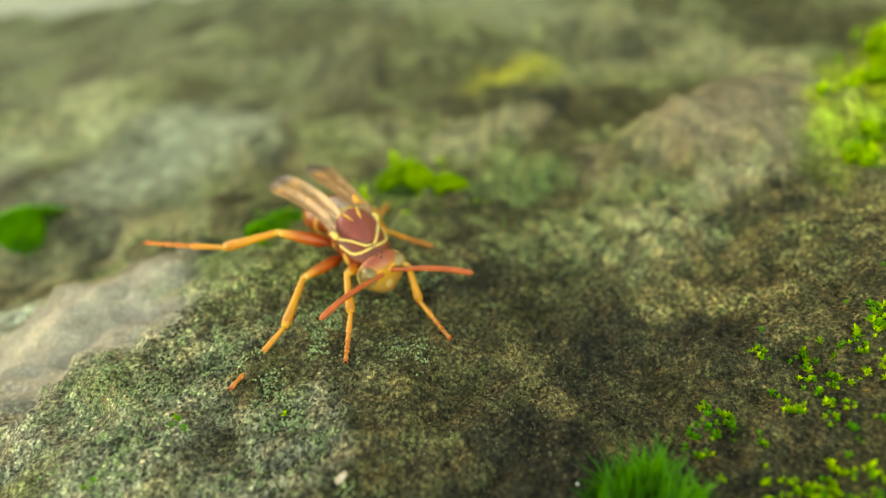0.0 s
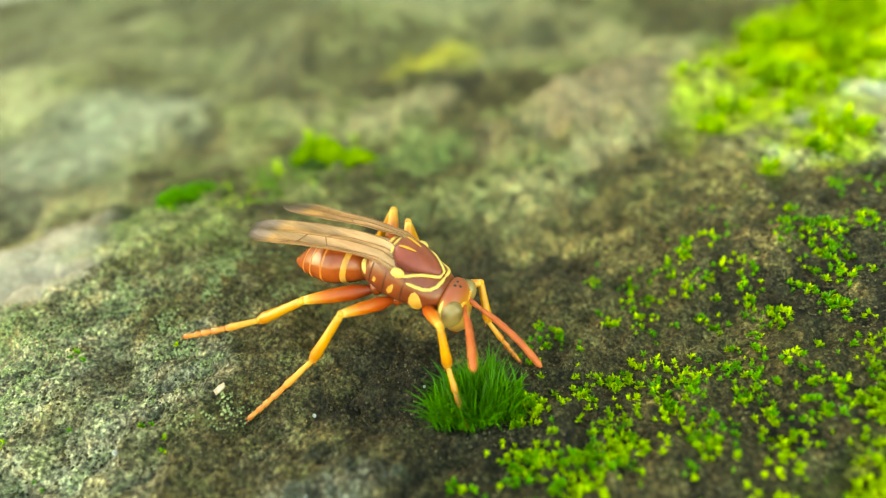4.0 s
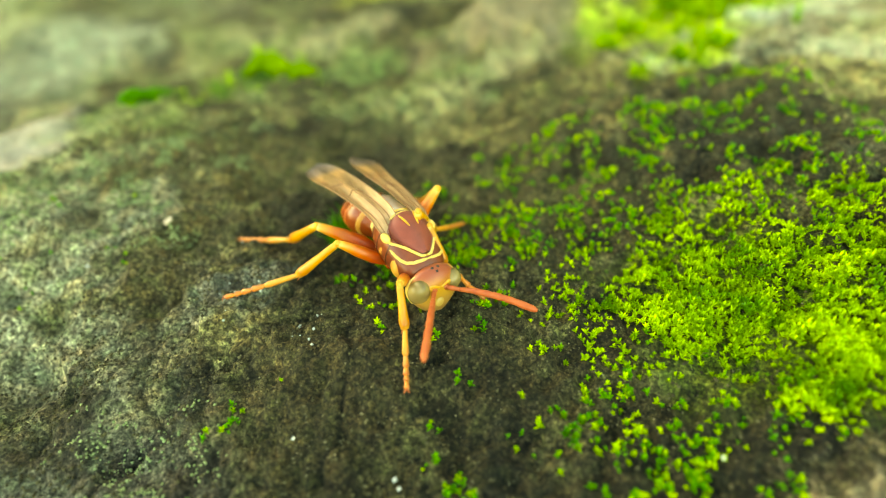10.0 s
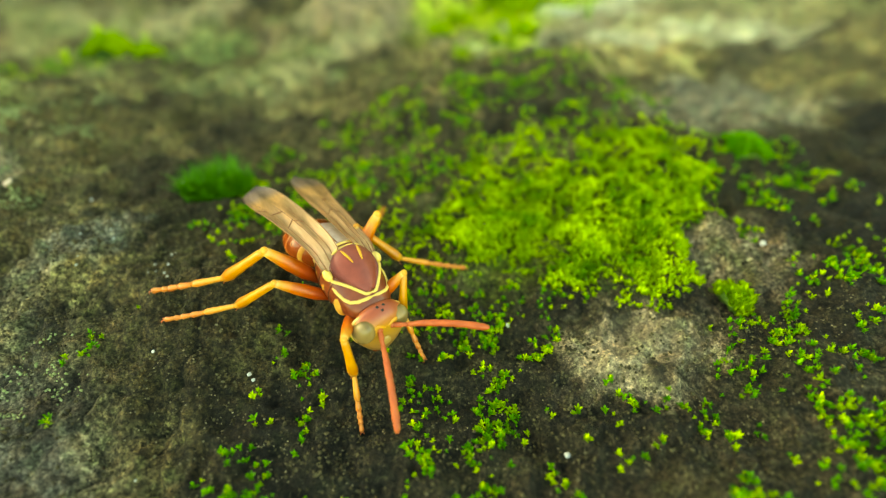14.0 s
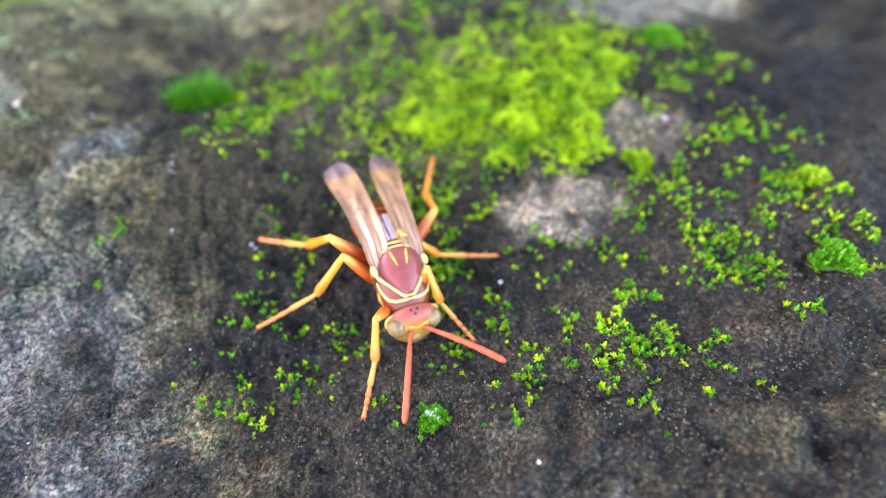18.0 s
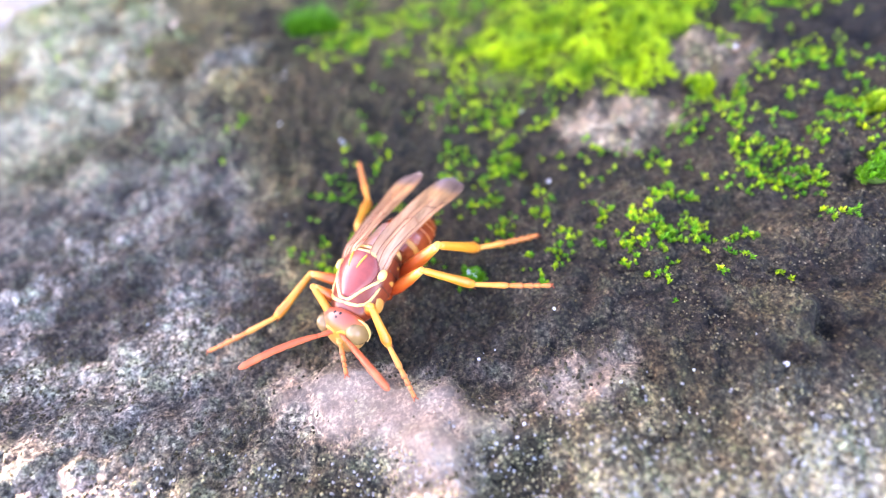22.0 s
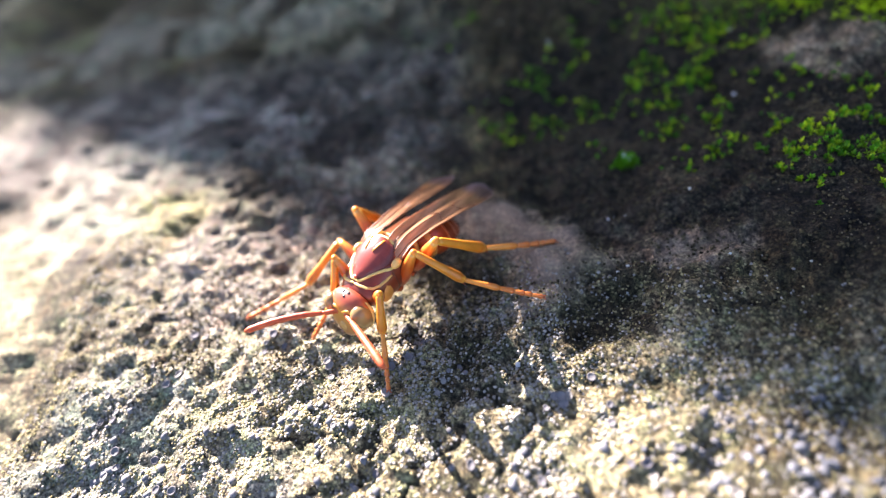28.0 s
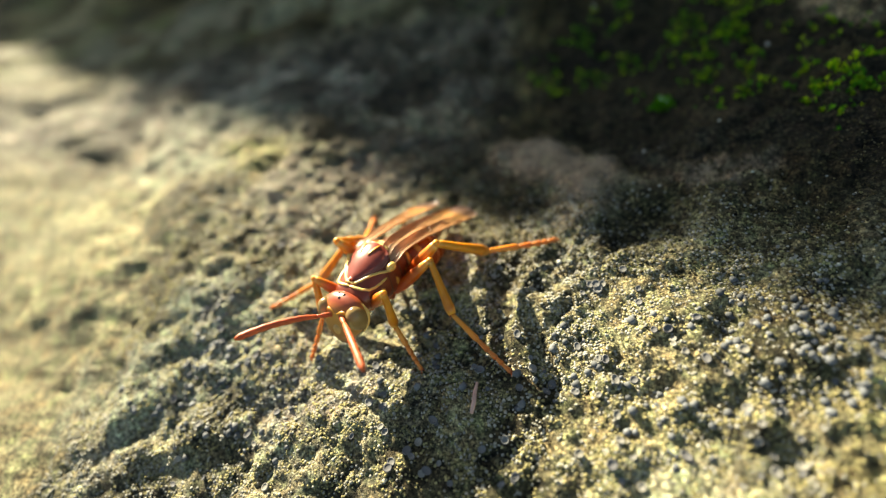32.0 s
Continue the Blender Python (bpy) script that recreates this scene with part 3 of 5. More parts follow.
def build_wing(parent, side):
    nu, nv = 26, 13
    top = [wing_point(i / (nu - 1), j / (nv - 1), side) for i in range(nu) for j in range(nv)]
    low = [(x, y, z - 0.025) for x, y, z in top]
    k = nu * nv
    faces = []
    for i in range(nu - 1):
        for j in range(nv - 1):
            a = i * nv + j
            q = (a, a + 1, a + nv + 1, a + nv)
            faces += [q[::-1], tuple(n + k for n in q)]
    rim = [i * nv for i in range(nu)] + [(nu - 1) * nv + j for j in range(1, nv)] + [i * nv + nv - 1 for i in range(nu - 2, -1, -1)] + [j for j in range(nv - 2, 0, -1)]
    faces += [(rim[i], rim[(i + 1) % len(rim)], rim[(i + 1) % len(rim)] + k, rim[i] + k) for i in range(len(rim))]
    wing = mesh_object("wing", top + low, faces, WING, parent, "folded amber-brown wing with a smoky tip")
    for v, u0, u1, r in ((0.99, 0.0, 0.86, 0.085), (0.8, 0.03, 0.8, 0.05), (0.52, 0.03, 0.72, 0.055), (0.3, 0.05, 0.62, 0.05), (0.03, 0.04, 0.9, 0.05)):
        pts_ = [Vector(wing_point(u0 + (u1 - u0) * i / 14, v, side)) + Vector((0, 0, 0.03)) for i in range(15)]
        vv, ff = tube(pts_, [0.8 * r * (1 - 0.55 * i / 14) for i in range(15)], 6)
        mesh_object("vein", vv, ff, VEIN, wing)
    for u, va, vb, du in ((0.44, 0.3, 0.52, 0.05), (0.5, 0.52, 0.8, -0.04), (0.62, 0.52, 0.8, 0.04), (0.7, 0.8, 0.99, 0.05)):
        pts_ = [Vector(wing_point(u + du * i / 4, va + (vb - va) * i / 4, side)) + Vector((0, 0, 0.03)) for i in range(5)]
        vv, ff = tube(pts_, [0.04] * 5, 5)
        mesh_object("vein", vv, ff, VEIN, wing)
    return wing


def head_material():
    """Rust crown, yellow brow, tan face: the markings of the head, by height on it."""
    m, nt, b = shader("head_chitin", 0.36)
    tc = nt.nodes.new("ShaderNodeTexCoord")
    sep = nt.nodes.new("ShaderNodeSeparateXYZ")
    nt.links.new(tc.outputs["Object"], sep.inputs[0])
    n = noise_node(nt, 900, 4, 0.6)
    add = nt.nodes.new("ShaderNodeMath")
    add.operation = "MULTIPLY_ADD"
    add.inputs[1].default_value = 0.0006
    nt.links.new(n.outputs[0], add.inputs[0])
    nt.links.new(sep.outputs[2], add.inputs[2])
    mr = nt.nodes.new("ShaderNodeMapRange")
    mr.inputs[1].default_value, mr.inputs[2].default_value = -0.0027, 0.0013
    nt.links.new(add.outputs[0], mr.inputs[0])
    col = ramp(nt, mr.outputs[0], [(0.0, (0.12, 0.05, 0.02)), (0.2, (0.26, 0.12, 0.035)), (0.42, (0.38, 0.18, 0.04)), (0.66, (0.5, 0.22, 0.022)), (0.78, (0.44, 0.135, 0.022)), (0.88, (0.35, 0.07, 0.03)), (1.0, (0.27, 0.045, 0.022))])
    nt.links.new(col, b.inputs["Base Color"])
    bump(nt, b, n.outputs[0], 0.4, 0.01 * MM)
    return m


def build_head(parent):
    """The head hangs from the neck, its face turned ahead and down."""
    rings = []
    for t, cy, cz, hw, hh in ((0, 3.2, -0.55, 0.6, 0.6), (0.1, 3.35, -0.6, 1.35, 1.05), (0.25, 3.65, -0.7, 1.85, 1.42), (0.45, 4.1, -0.88, 2.03, 1.62), (0.65, 4.6, -1.1, 1.92, 1.6), (0.82, 5.0, -1.32, 1.55, 1.35), (0.94, 5.25, -1.5, 1.05, 0.95), (1, 5.35, -1.6, 0.5, 0.5)):
        ring = []
        for i in range(24):
            a = 2 * math.pi * i / 24
            c, s = math.cos(a), math.sin(a)
            narrow = 1 - 0.42 * max(0, -s) ** 1.5
            ring.append((hw * c * narrow, cy - 0.12 * s * t, cz + hh * s * (1.0 if s > 0 else 1.12)))
        rings.append(ring)
    rings = [[(1.06 * x, y, -0.95 + 1.05 * (z + 0.95)) for x, y, z in ring] for ring in rings]
    head = mesh_object("head", *loft(rings), head_material(), parent, "tan and yellow head with a rust-red crown")
    for s in (1, -1):
        mesh_object("eye", *ellipsoid((s * 1.32, 4.28, -0.88), (0.86, 0.88, 1.28), 26, 16, (-22, s * 8, s * -12)), EYE, head, "oval grey-tan compound eye")
        brow = bent([(s * 0.08, 5.0, -0.3), (s * 0.75, 4.85, -0.1), (s * 1.2, 4.75, -0.75), (s * 1.05, 4.9, -1.3)], 6)
        mesh_object("brow", *tube(brow, [0.08 + 0.08 * math.sin(math.pi * i / (len(brow) - 1)) for i in range(len(brow))], 8), AMBER, head, "yellow band round the eye")
        rim = bent([(s * 1.35, 3.75, 0.3), (s * 1.95, 3.72, -0.3), (s * 2.08, 3.95, -1.1), (s * 1.7, 4.25, -1.95)], 6)
        mesh_object("eye_rim", *tube(rim, [0.06 + 0.07 * math.sin(math.pi * i / (len(rim) - 1)) for i in range(len(rim))], 8), YELLOW, head, "yellow rim behind the eye")
        mesh_object("antenna_socket", *ellipsoid((s * 0.52, 4.98, -0.52), (0.3, 0.22, 0.3), 10, 7), ORANGE, head)
        rim_ = bent([(s * 0.86, 5.22, -1.75), (s * 0.6, 5.26, -2.15), (s * 0.34, 5.24, -2.52), (s * 0.05, 5.16, -2.92)], 5)
        mesh_object("face_seam", *tube(rim_, [0.06] * len(rim_), 6), SEAM, head)
        jaw = bent([(s * 0.75, 4.7, -2.4), (s * 0.55, 4.9, -2.75), (s * 0.08, 4.95, -3.05)], 5)
        mesh_object("mandible", *tube(jaw, [0.24 - 0.014 * i for i in range(len(jaw))], 8), RUST, head)
    mesh_object("clypeus", *ellipsoid((0, 4.98, -1.9), (0.66, 0.44, 0.82), 18, 9, (-10, 0, 0)), plain("cream_shield", (0.4, 0.22, 0.06), (0.52, 0.31, 0.09), 0.4, 800, 0.01), head, "pale cream shield of the face")
    mesh_object("mouth", *ellipsoid((0, 5.0, -2.85), (0.3, 0.2, 0.16), 10, 6), SEAM, head)
    mesh_object("crown_mark", *tube(bent([(-0.4, 3.86, 0.68), (0, 4.2, 0.65), (0.4, 3.86, 0.68)], 5), [0.05 + 0.012 * min(i, 10 - i) for i in range(11)], 6), SEAM, head, "dark mark on the crown")
    for x, y in ((0, 4.24), (0.25, 3.95), (-0.25, 3.95)):
        mesh_object("ocellus", *ellipsoid((x, y, 0.74 - 0.35 * (y - 4.02)), (0.13, 0.13, 0.1), 10, 6), INK, head)
    for ob in (head, *head.children):
        ob.data.transform(Matrix.Translation(mm((0, -0.35, 0.05))))
    return head


GASTER = [  # y, half width, half height, middle height, along the axis of the abdomen
    (-3.5, 0.5, 0.45, -0.45), (-4.1, 0.85, 0.78, -0.42), (-4.8, 1.3, 1.15, -0.38), (-5.6, 1.62, 1.45, -0.35), (-6.6, 1.86, 1.7, -0.42), (-7.6, 1.82, 1.66, -0.6),
    (-8.6, 1.6, 1.42, -0.85), (-9.6, 1.24, 1.08, -1.12), (-10.5, 0.8, 0.68, -1.4), (-11.2, 0.36, 0.3, -1.62), (-11.5, 0.1, 0.08, -1.72),
]


def gaster_ring(y, grow=0.0, n=20):
    ys = [g[0] for g in GASTER][::-1]
    w, h, z = (float(np.interp(y, ys, [g[k] for g in GASTER][::-1])) for k in (1, 2, 3))
    w, h = 1.16 * w, 1.14 * h
    droop = 0.014 * max(0.0, -4.5 - y) ** 2
    return [((w + grow) * math.cos(2 * math.pi * i / n), 0.85 * y + 0.43, z - 0.3 - droop + (h + grow) * math.sin(2 * math.pi * i / n)) for i in range(n)]


SEAM = plain("brown_seam", (0.06, 0.018, 0.01), (0.1, 0.03, 0.015), 0.4, 900)
HONEY = plain("honey_band", (0.5, 0.2, 0.03), (0.66, 0.32, 0.07), 0.4, 900, 0.015, 0.5, 0.2)
BAND = plain("orange_band", (0.42, 0.09, 0.015), (0.58, 0.17, 0.03), 0.4, 900, 0.015, 0.5, 0.2)


def build_gaster(parent):
    cuts = [-3.5, -5.5, -7.3, -8.6, -9.6, -10.5, -11.5]
    for k in range(6):
        a, b = cuts[k], cuts[k + 1] - (0.25 if k < 5 else 0)
        rows_ = 7
        rings = [gaster_ring(a + (b - a) * i / (rows_ - 1), 0.05 - 0.05 * (i == 0)) for i in range(rows_)]
        seg = mesh_object("abdomen_segment", *loft(rings), RUST, parent)
        if k < 4:
            e = b + 0.02
            band = loft([gaster_ring(e + (0.45 if k == 0 else 0.2), 0.055), gaster_ring(e + (0.36 if k == 0 else 0.15), 0.07), gaster_ring(e + 0.06, 0.075), gaster_ring(e, 0.05)])
            mesh_object("band", *band, HONEY if k == 0 else BAND, seg, "yellow hind rim of the segment")


LEGS = {  # hip, lengths of thigh, shin and foot, thickness
    "R1": ((0.9, 1.9, -1.2), (3.5, 3.1, 4.1), 0.36), "R2": ((1.3, -0.2, -1.5), (4.5, 4.4, 6.0), 0.38), "R3": ((1.2, -1.9, -1.4), (5.1, 4.9, 6.2), 0.44),
}
for _k in ("1", "2", "3"):
    (_x, _y, _z), _l, _w = LEGS["R" + _k]
    LEGS["L" + _k] = ((-_x, _y, _z), _l, _w)


def build_leg(parent, key):
    (hx, hy, hz), (a, b, c), r = LEGS[key]
    s = 1 if hx > 0 else -1
    coxa = tube([(hx * 0.75, hy, hz + 0.5), (hx, hy + 0.1, hz - 0.1), (hx + s * 0.1, hy, hz - 0.25)], [0.62, 0.52, 0.3], 10)
    mesh_object("hip", *coxa, RUST, parent)
    thigh = tube([(0, y * a, 0) for y in (0, 0.08, 0.3, 0.6, 0.9, 1.0)], [r * k for k in (0.6, 0.8, 1.3, 1.22, 0.85, 0.66)], 12)
    femur = mesh_object("thigh", *thigh, THIGH, parent, "rust-orange thigh")
    mesh_object("knee", *ellipsoid((0, a, 0), (r * 0.72, r * 0.72, r * 0.72), 10, 7), AMBER, femur)
    shin = tube([(0, y * b, 0) for y in (0, 0.1, 0.5, 0.88, 1.0)], [r * k for k in (0.5, 0.72, 0.82, 1.08, 0.8)], 10)
    tibia = mesh_object("shin", *shin, SHIN, parent, "yellow-orange shin")
    for e in (-1, 1):
        mesh_object("spur", *tube([(0.12 * e, b * 0.97, -0.1), (0.25 * e, b + 0.35, -0.2)], [0.07, 0.015], 5), ORANGE, tibia)
    pieces, y0 = [], 0.0
    for k, part_len in enumerate((0.46, 0.18, 0.13, 0.09, 0.14)):
        y1 = y0 + part_len * c
        w = r * (0.58 - 0.03 * k)
        sag = lambda y: (0, y, -0.015 * c * math.sin(math.pi * min(y / c, 1)) * (0.6 + 0.4 * y / c))
        pieces.append(tube([sag(y0 + (y1 - y0) * q) for q in (0, 0.06, 0.5, 0.88, 1)], [w * 0.65, w * 0.8, w * 0.95, w * 1.15, w * 0.75], 8))
        y0 = y1
    tarsus = mesh_object("foot", *pieces[0], FOOT, parent, "slender jointed orange foot")
    for piece in pieces[1:]:
        mesh_object("foot_joint", *piece, FOOT_END, tarsus)
    for e in (-1, 1):
        mesh_object("claw", *tube(bent([(0, c - 0.05, 0), (0.14 * e, c + 0.15, 0.05), (0.2 * e, c + 0.25, -0.12)], 4), [0.07 - 0.007 * i for i in range(9)], 5), ORANGE, tarsus)
    return femur, tibia, tarsus


def build_antenna(parent):
    run = bent([(0, 0, 0), (0, 1.1, 0.12), (0, 2.4, 0.32), (0, 4.6, 0.34), (0, 6.8, 0.0)], 8)
    n = len(run)
    rad = [np.interp(i / (n - 1), [0, 0.06, 0.15, 0.2, 0.24, 0.5, 0.93, 1.0], [0.15, 0.19, 0.21, 0.14, 0.17, 0.24, 0.27, 0.12]) for i in range(n)]
    k = n // 4
    feeler = mesh_object("antenna", *tube(run[: k + 1], rad[: k + 1], 10), ORANGE, parent, "long jointed orange-red feeler")
    lash = [r * (1.0 if i % 3 else 0.9) for i, r in enumerate(rad[k:])]
    mesh_object("flagellum", *tube(run[k:], lash, 10), ORANGE, feeler)
    return feeler


def build_wasp():
    wasp = tagged(new("wasp"), "rust-red paper wasp with yellow markings walking on rock", "wasp")
    thorax = mesh_object("thorax", *loft([section(y, *thorax_at(y)) for y in (3.4 - 7.05 * i / 44 for i in range(45))]), plain("brown_thorax", (0.13, 0.02, 0.008), (0.22, 0.042, 0.013), 0.32, 800, 0.01), wasp, "rust-brown thorax edged in yellow")
    # the maroon shield of the back
    shield, n = [], 9
    ys = [2.42, 2.25, 1.9, 1.45, 0.9, 0.3, -0.3, -0.65, -0.9, -1.0]
    hw = [0.22, 0.46, 0.8, 1.18, 1.54, 1.72, 1.64, 1.42, 1.1, 0.8]
    for y, w in zip(ys, hw):
        shield.append([on_back(w * (2 * j / (n - 1) - 1), y, 0.06 + 0.2 * (1 - (2 * j / (n - 1) - 1) ** 2)) for j in range(n)])
    v = [p for r in shield for p in r]
    f = [(k * n + j, (k + 1) * n + j, (k + 1) * n + j + 1, k * n + j + 1) for k in range(len(ys) - 1) for j in range(n - 1)]
    low = [(x, y, z - 0.3) for x, y, z in v]
    rim = [j for j in range(n)] + [k * n + n - 1 for k in range(1, len(ys))] + [(len(ys) - 1) * n + j for j in range(n - 2, -1, -1)] + [k * n for k in range(len(ys) - 2, 0, -1)]
    f += [(rim[(i + 1) % len(rim)], rim[i], rim[i] + len(v), rim[(i + 1) % len(rim)] + len(v)) for i in range(len(rim))]
    plate = mesh_object("back_shield", v + low, f, CHITIN, thorax, "smooth maroon back shield")
    for s in (1, -1):
        # yellow lines: the arms of the V, the collar, the two streaks
        mesh_object("stripe", *stripe([(s * 1.98, 0.2), (s * 1.82, 0.65), (s * 1.46, 1.2), (s * 1.04, 1.72), (s * 0.66, 2.16), (s * 0.4, 2.4), (s * 0.0, 2.46)], 0.16, 0.6), YELLOW, thorax)
        mesh_object("stripe", *stripe([(s * 0.0, 2.7), (s * 0.6, 2.69), (s * 1.15, 2.58), (s * 1.55, 2.3), (s * 1.78, 1.85), (s * 1.93, 1.3), (s * 2.03, 0.7)], 0.14, 0.65), YELLOW, thorax)
        streak = [on_back(s * (0.34 + 0.26 * i / 6), 0.45 - 1.2 * i / 6, 0.27) for i in range(7)]
        mesh_object("streak", *tube(streak, [0.04, 0.08, 0.1, 0.11, 0.115, 0.1, 0.06], 6, 0.5), AMBER, thorax)
        mesh_object("wing_scale", *ellipsoid((s * 2.02, -0.05, 1.4), (0.33, 0.5, 0.36), 12, 8, (0, s * 20, 0)), YELLOW, thorax, "cream wing-root scale")
        mesh_object("side_patch", *ellipsoid((s * 1.6, 1.35, -0.2), (0.53, 0.72, 1.1), 16, 10, (18, 0, 0)), HONEY, thorax)
        mesh_object("side_patch", *ellipsoid((s * 1.66, -0.3, 0.1), (0.52, 0.5, 1.0), 14, 9, (-22, 0, 0)), HONEY, thorax)
        mesh_object("side_patch", *ellipsoid((s * 1.42, -1.6, 0.2), (0.5, 0.46, 0.9), 14, 9, (-18, 0, 0)), HONEY, thorax)
        mesh_object("side_patch", *ellipsoid((s * 1.05, -2.75, 0.1), (0.5, 0.36, 0.7), 12, 8, (25, 0, 0)), YELLOW, thorax)
        for y0, y1 in ((0.55, 0.35), (-0.85, -1.1), (-2.05, -2.35)):
            run = []
            for i in range(8):
                z = 1.15 - 2.4 * i / 7
                top, low, w_ = thorax_at(y0 + (y1 - y0) * i / 7)
                q = max(0.0, 1 - abs((z - (top + low) / 2) / ((top - low) / 2)) ** 2.3) ** (1 / 2.3)
                run.append((s * (w_ * q + 0.02), y0 + (y1 - y0) * i / 7, z))
            mesh_object("seam", *tube(run, [0.02, 0.035, 0.045, 0.045, 0.045, 0.04, 0.03, 0.02], 6), SEAM, thorax)
    mesh_object("stripe", *stripe([(-1.15, -1.05), (-0.6, -1.2), (0.6, -1.2), (1.15, -1.05)], 0.13, 0.8), YELLOW, thorax)
    mesh_object("stripe", *stripe([(-1.05, -1.55), (-0.5, -1.68), (0.5, -1.68), (1.05, -1.55)], 0.14, 0.8), YELLOW, thorax)
    build_gaster(wasp)
    build_head(wasp)
    wings = [build_wing(wasp, s) for s in (1, -1)]
    for s in (1, -1):
        top = [(s * (0.04 + j * 0.46 + 0.01 * i), -1.85 - 0.46 * i, 1.95 - 0.1 * i - 0.045 * j * j) for i in range(8) for j in range(4)]
        low = [(x, y, z - 0.03) for x, y, z in top]
        f = [q for i in range(7) for j in range(3) for a in (4 * i + j,) for q in (((a, a + 1, a + 5, a + 4), (a + 36, a + 37, a + 33, a + 32)))]
        mesh_object("hind_wing", top + low, f, SILK, wasp, "pale silvery folded hind wing")
    legs = {k: build_leg(wasp, k) for k in LEGS}
    feelers = [build_antenna(wasp) for _ in (1, -1)]
    return wasp, legs, feelers


wasp, wasp_legs, wasp_feelers = build_wasp()


def aimed(origin, tip, up=Vector((0, 0, 1))):
    """The pose of a limb that starts at origin and runs along its own y to tip."""
    y = (Vector(tip) - Vector(origin)).normalized()
    x = y.cross(up)
    x = x.normalized() if x.length > 1e-4 else Vector((1, 0, 0))
    z = x.cross(y)
    m = Matrix((x, y, z)).transposed().to_4x4()
    m.translation = Vector(origin) * MM
    return m


def limb(hip, foot, lengths, lift=0.0):
    """Knee and ankle of a leg that bends upwards and outwards."""
    a, b, c = lengths
    reach = (b + c) * 0.975
    hip, foot = Vector(hip), Vector(foot)
    d = foot - hip
    if d.length > 0.985 * (a + reach):
        foot = hip + d.normalized() * 0.985 * (a + reach)
    least = (0.58 if hip.y < -1 else 0.45) * (a + reach)
    if d.length < least:
        flat = Vector((d.x, d.y, 0)).normalized()
        foot = hip + flat * math.sqrt(max(least**2 - d.z**2, 1)) + Vector((0, 0, d.z))
    d = foot - hip
    length = d.length
    way = d / length
    turn = 1 if hip.x > 0 else -1
    out = Vector((0.55 * turn, 0.2, 0.9)) if hip.y > 1 else Vector((0.85 * turn, -0.35 if hip.y > -1 else -0.5, 0.55))
    up = (out - way * out.dot(way)).normalized()
    along = (a * a - reach * reach + length * length) / (2 * length)
    knee = hip + way * along + up * math.sqrt(max(a * a - along * along, 0))
    low = foot - knee
    lw = low.normalized()
    bow = (up - lw * up.dot(lw)).normalized()
    t = (b * b - c * c + low.length**2) / (2 * low.length)
    ankle = knee + lw * t + bow * (2 * lift - 1) * math.sqrt(max(b * b - t * t, 0))
    return knee, ankle, foot


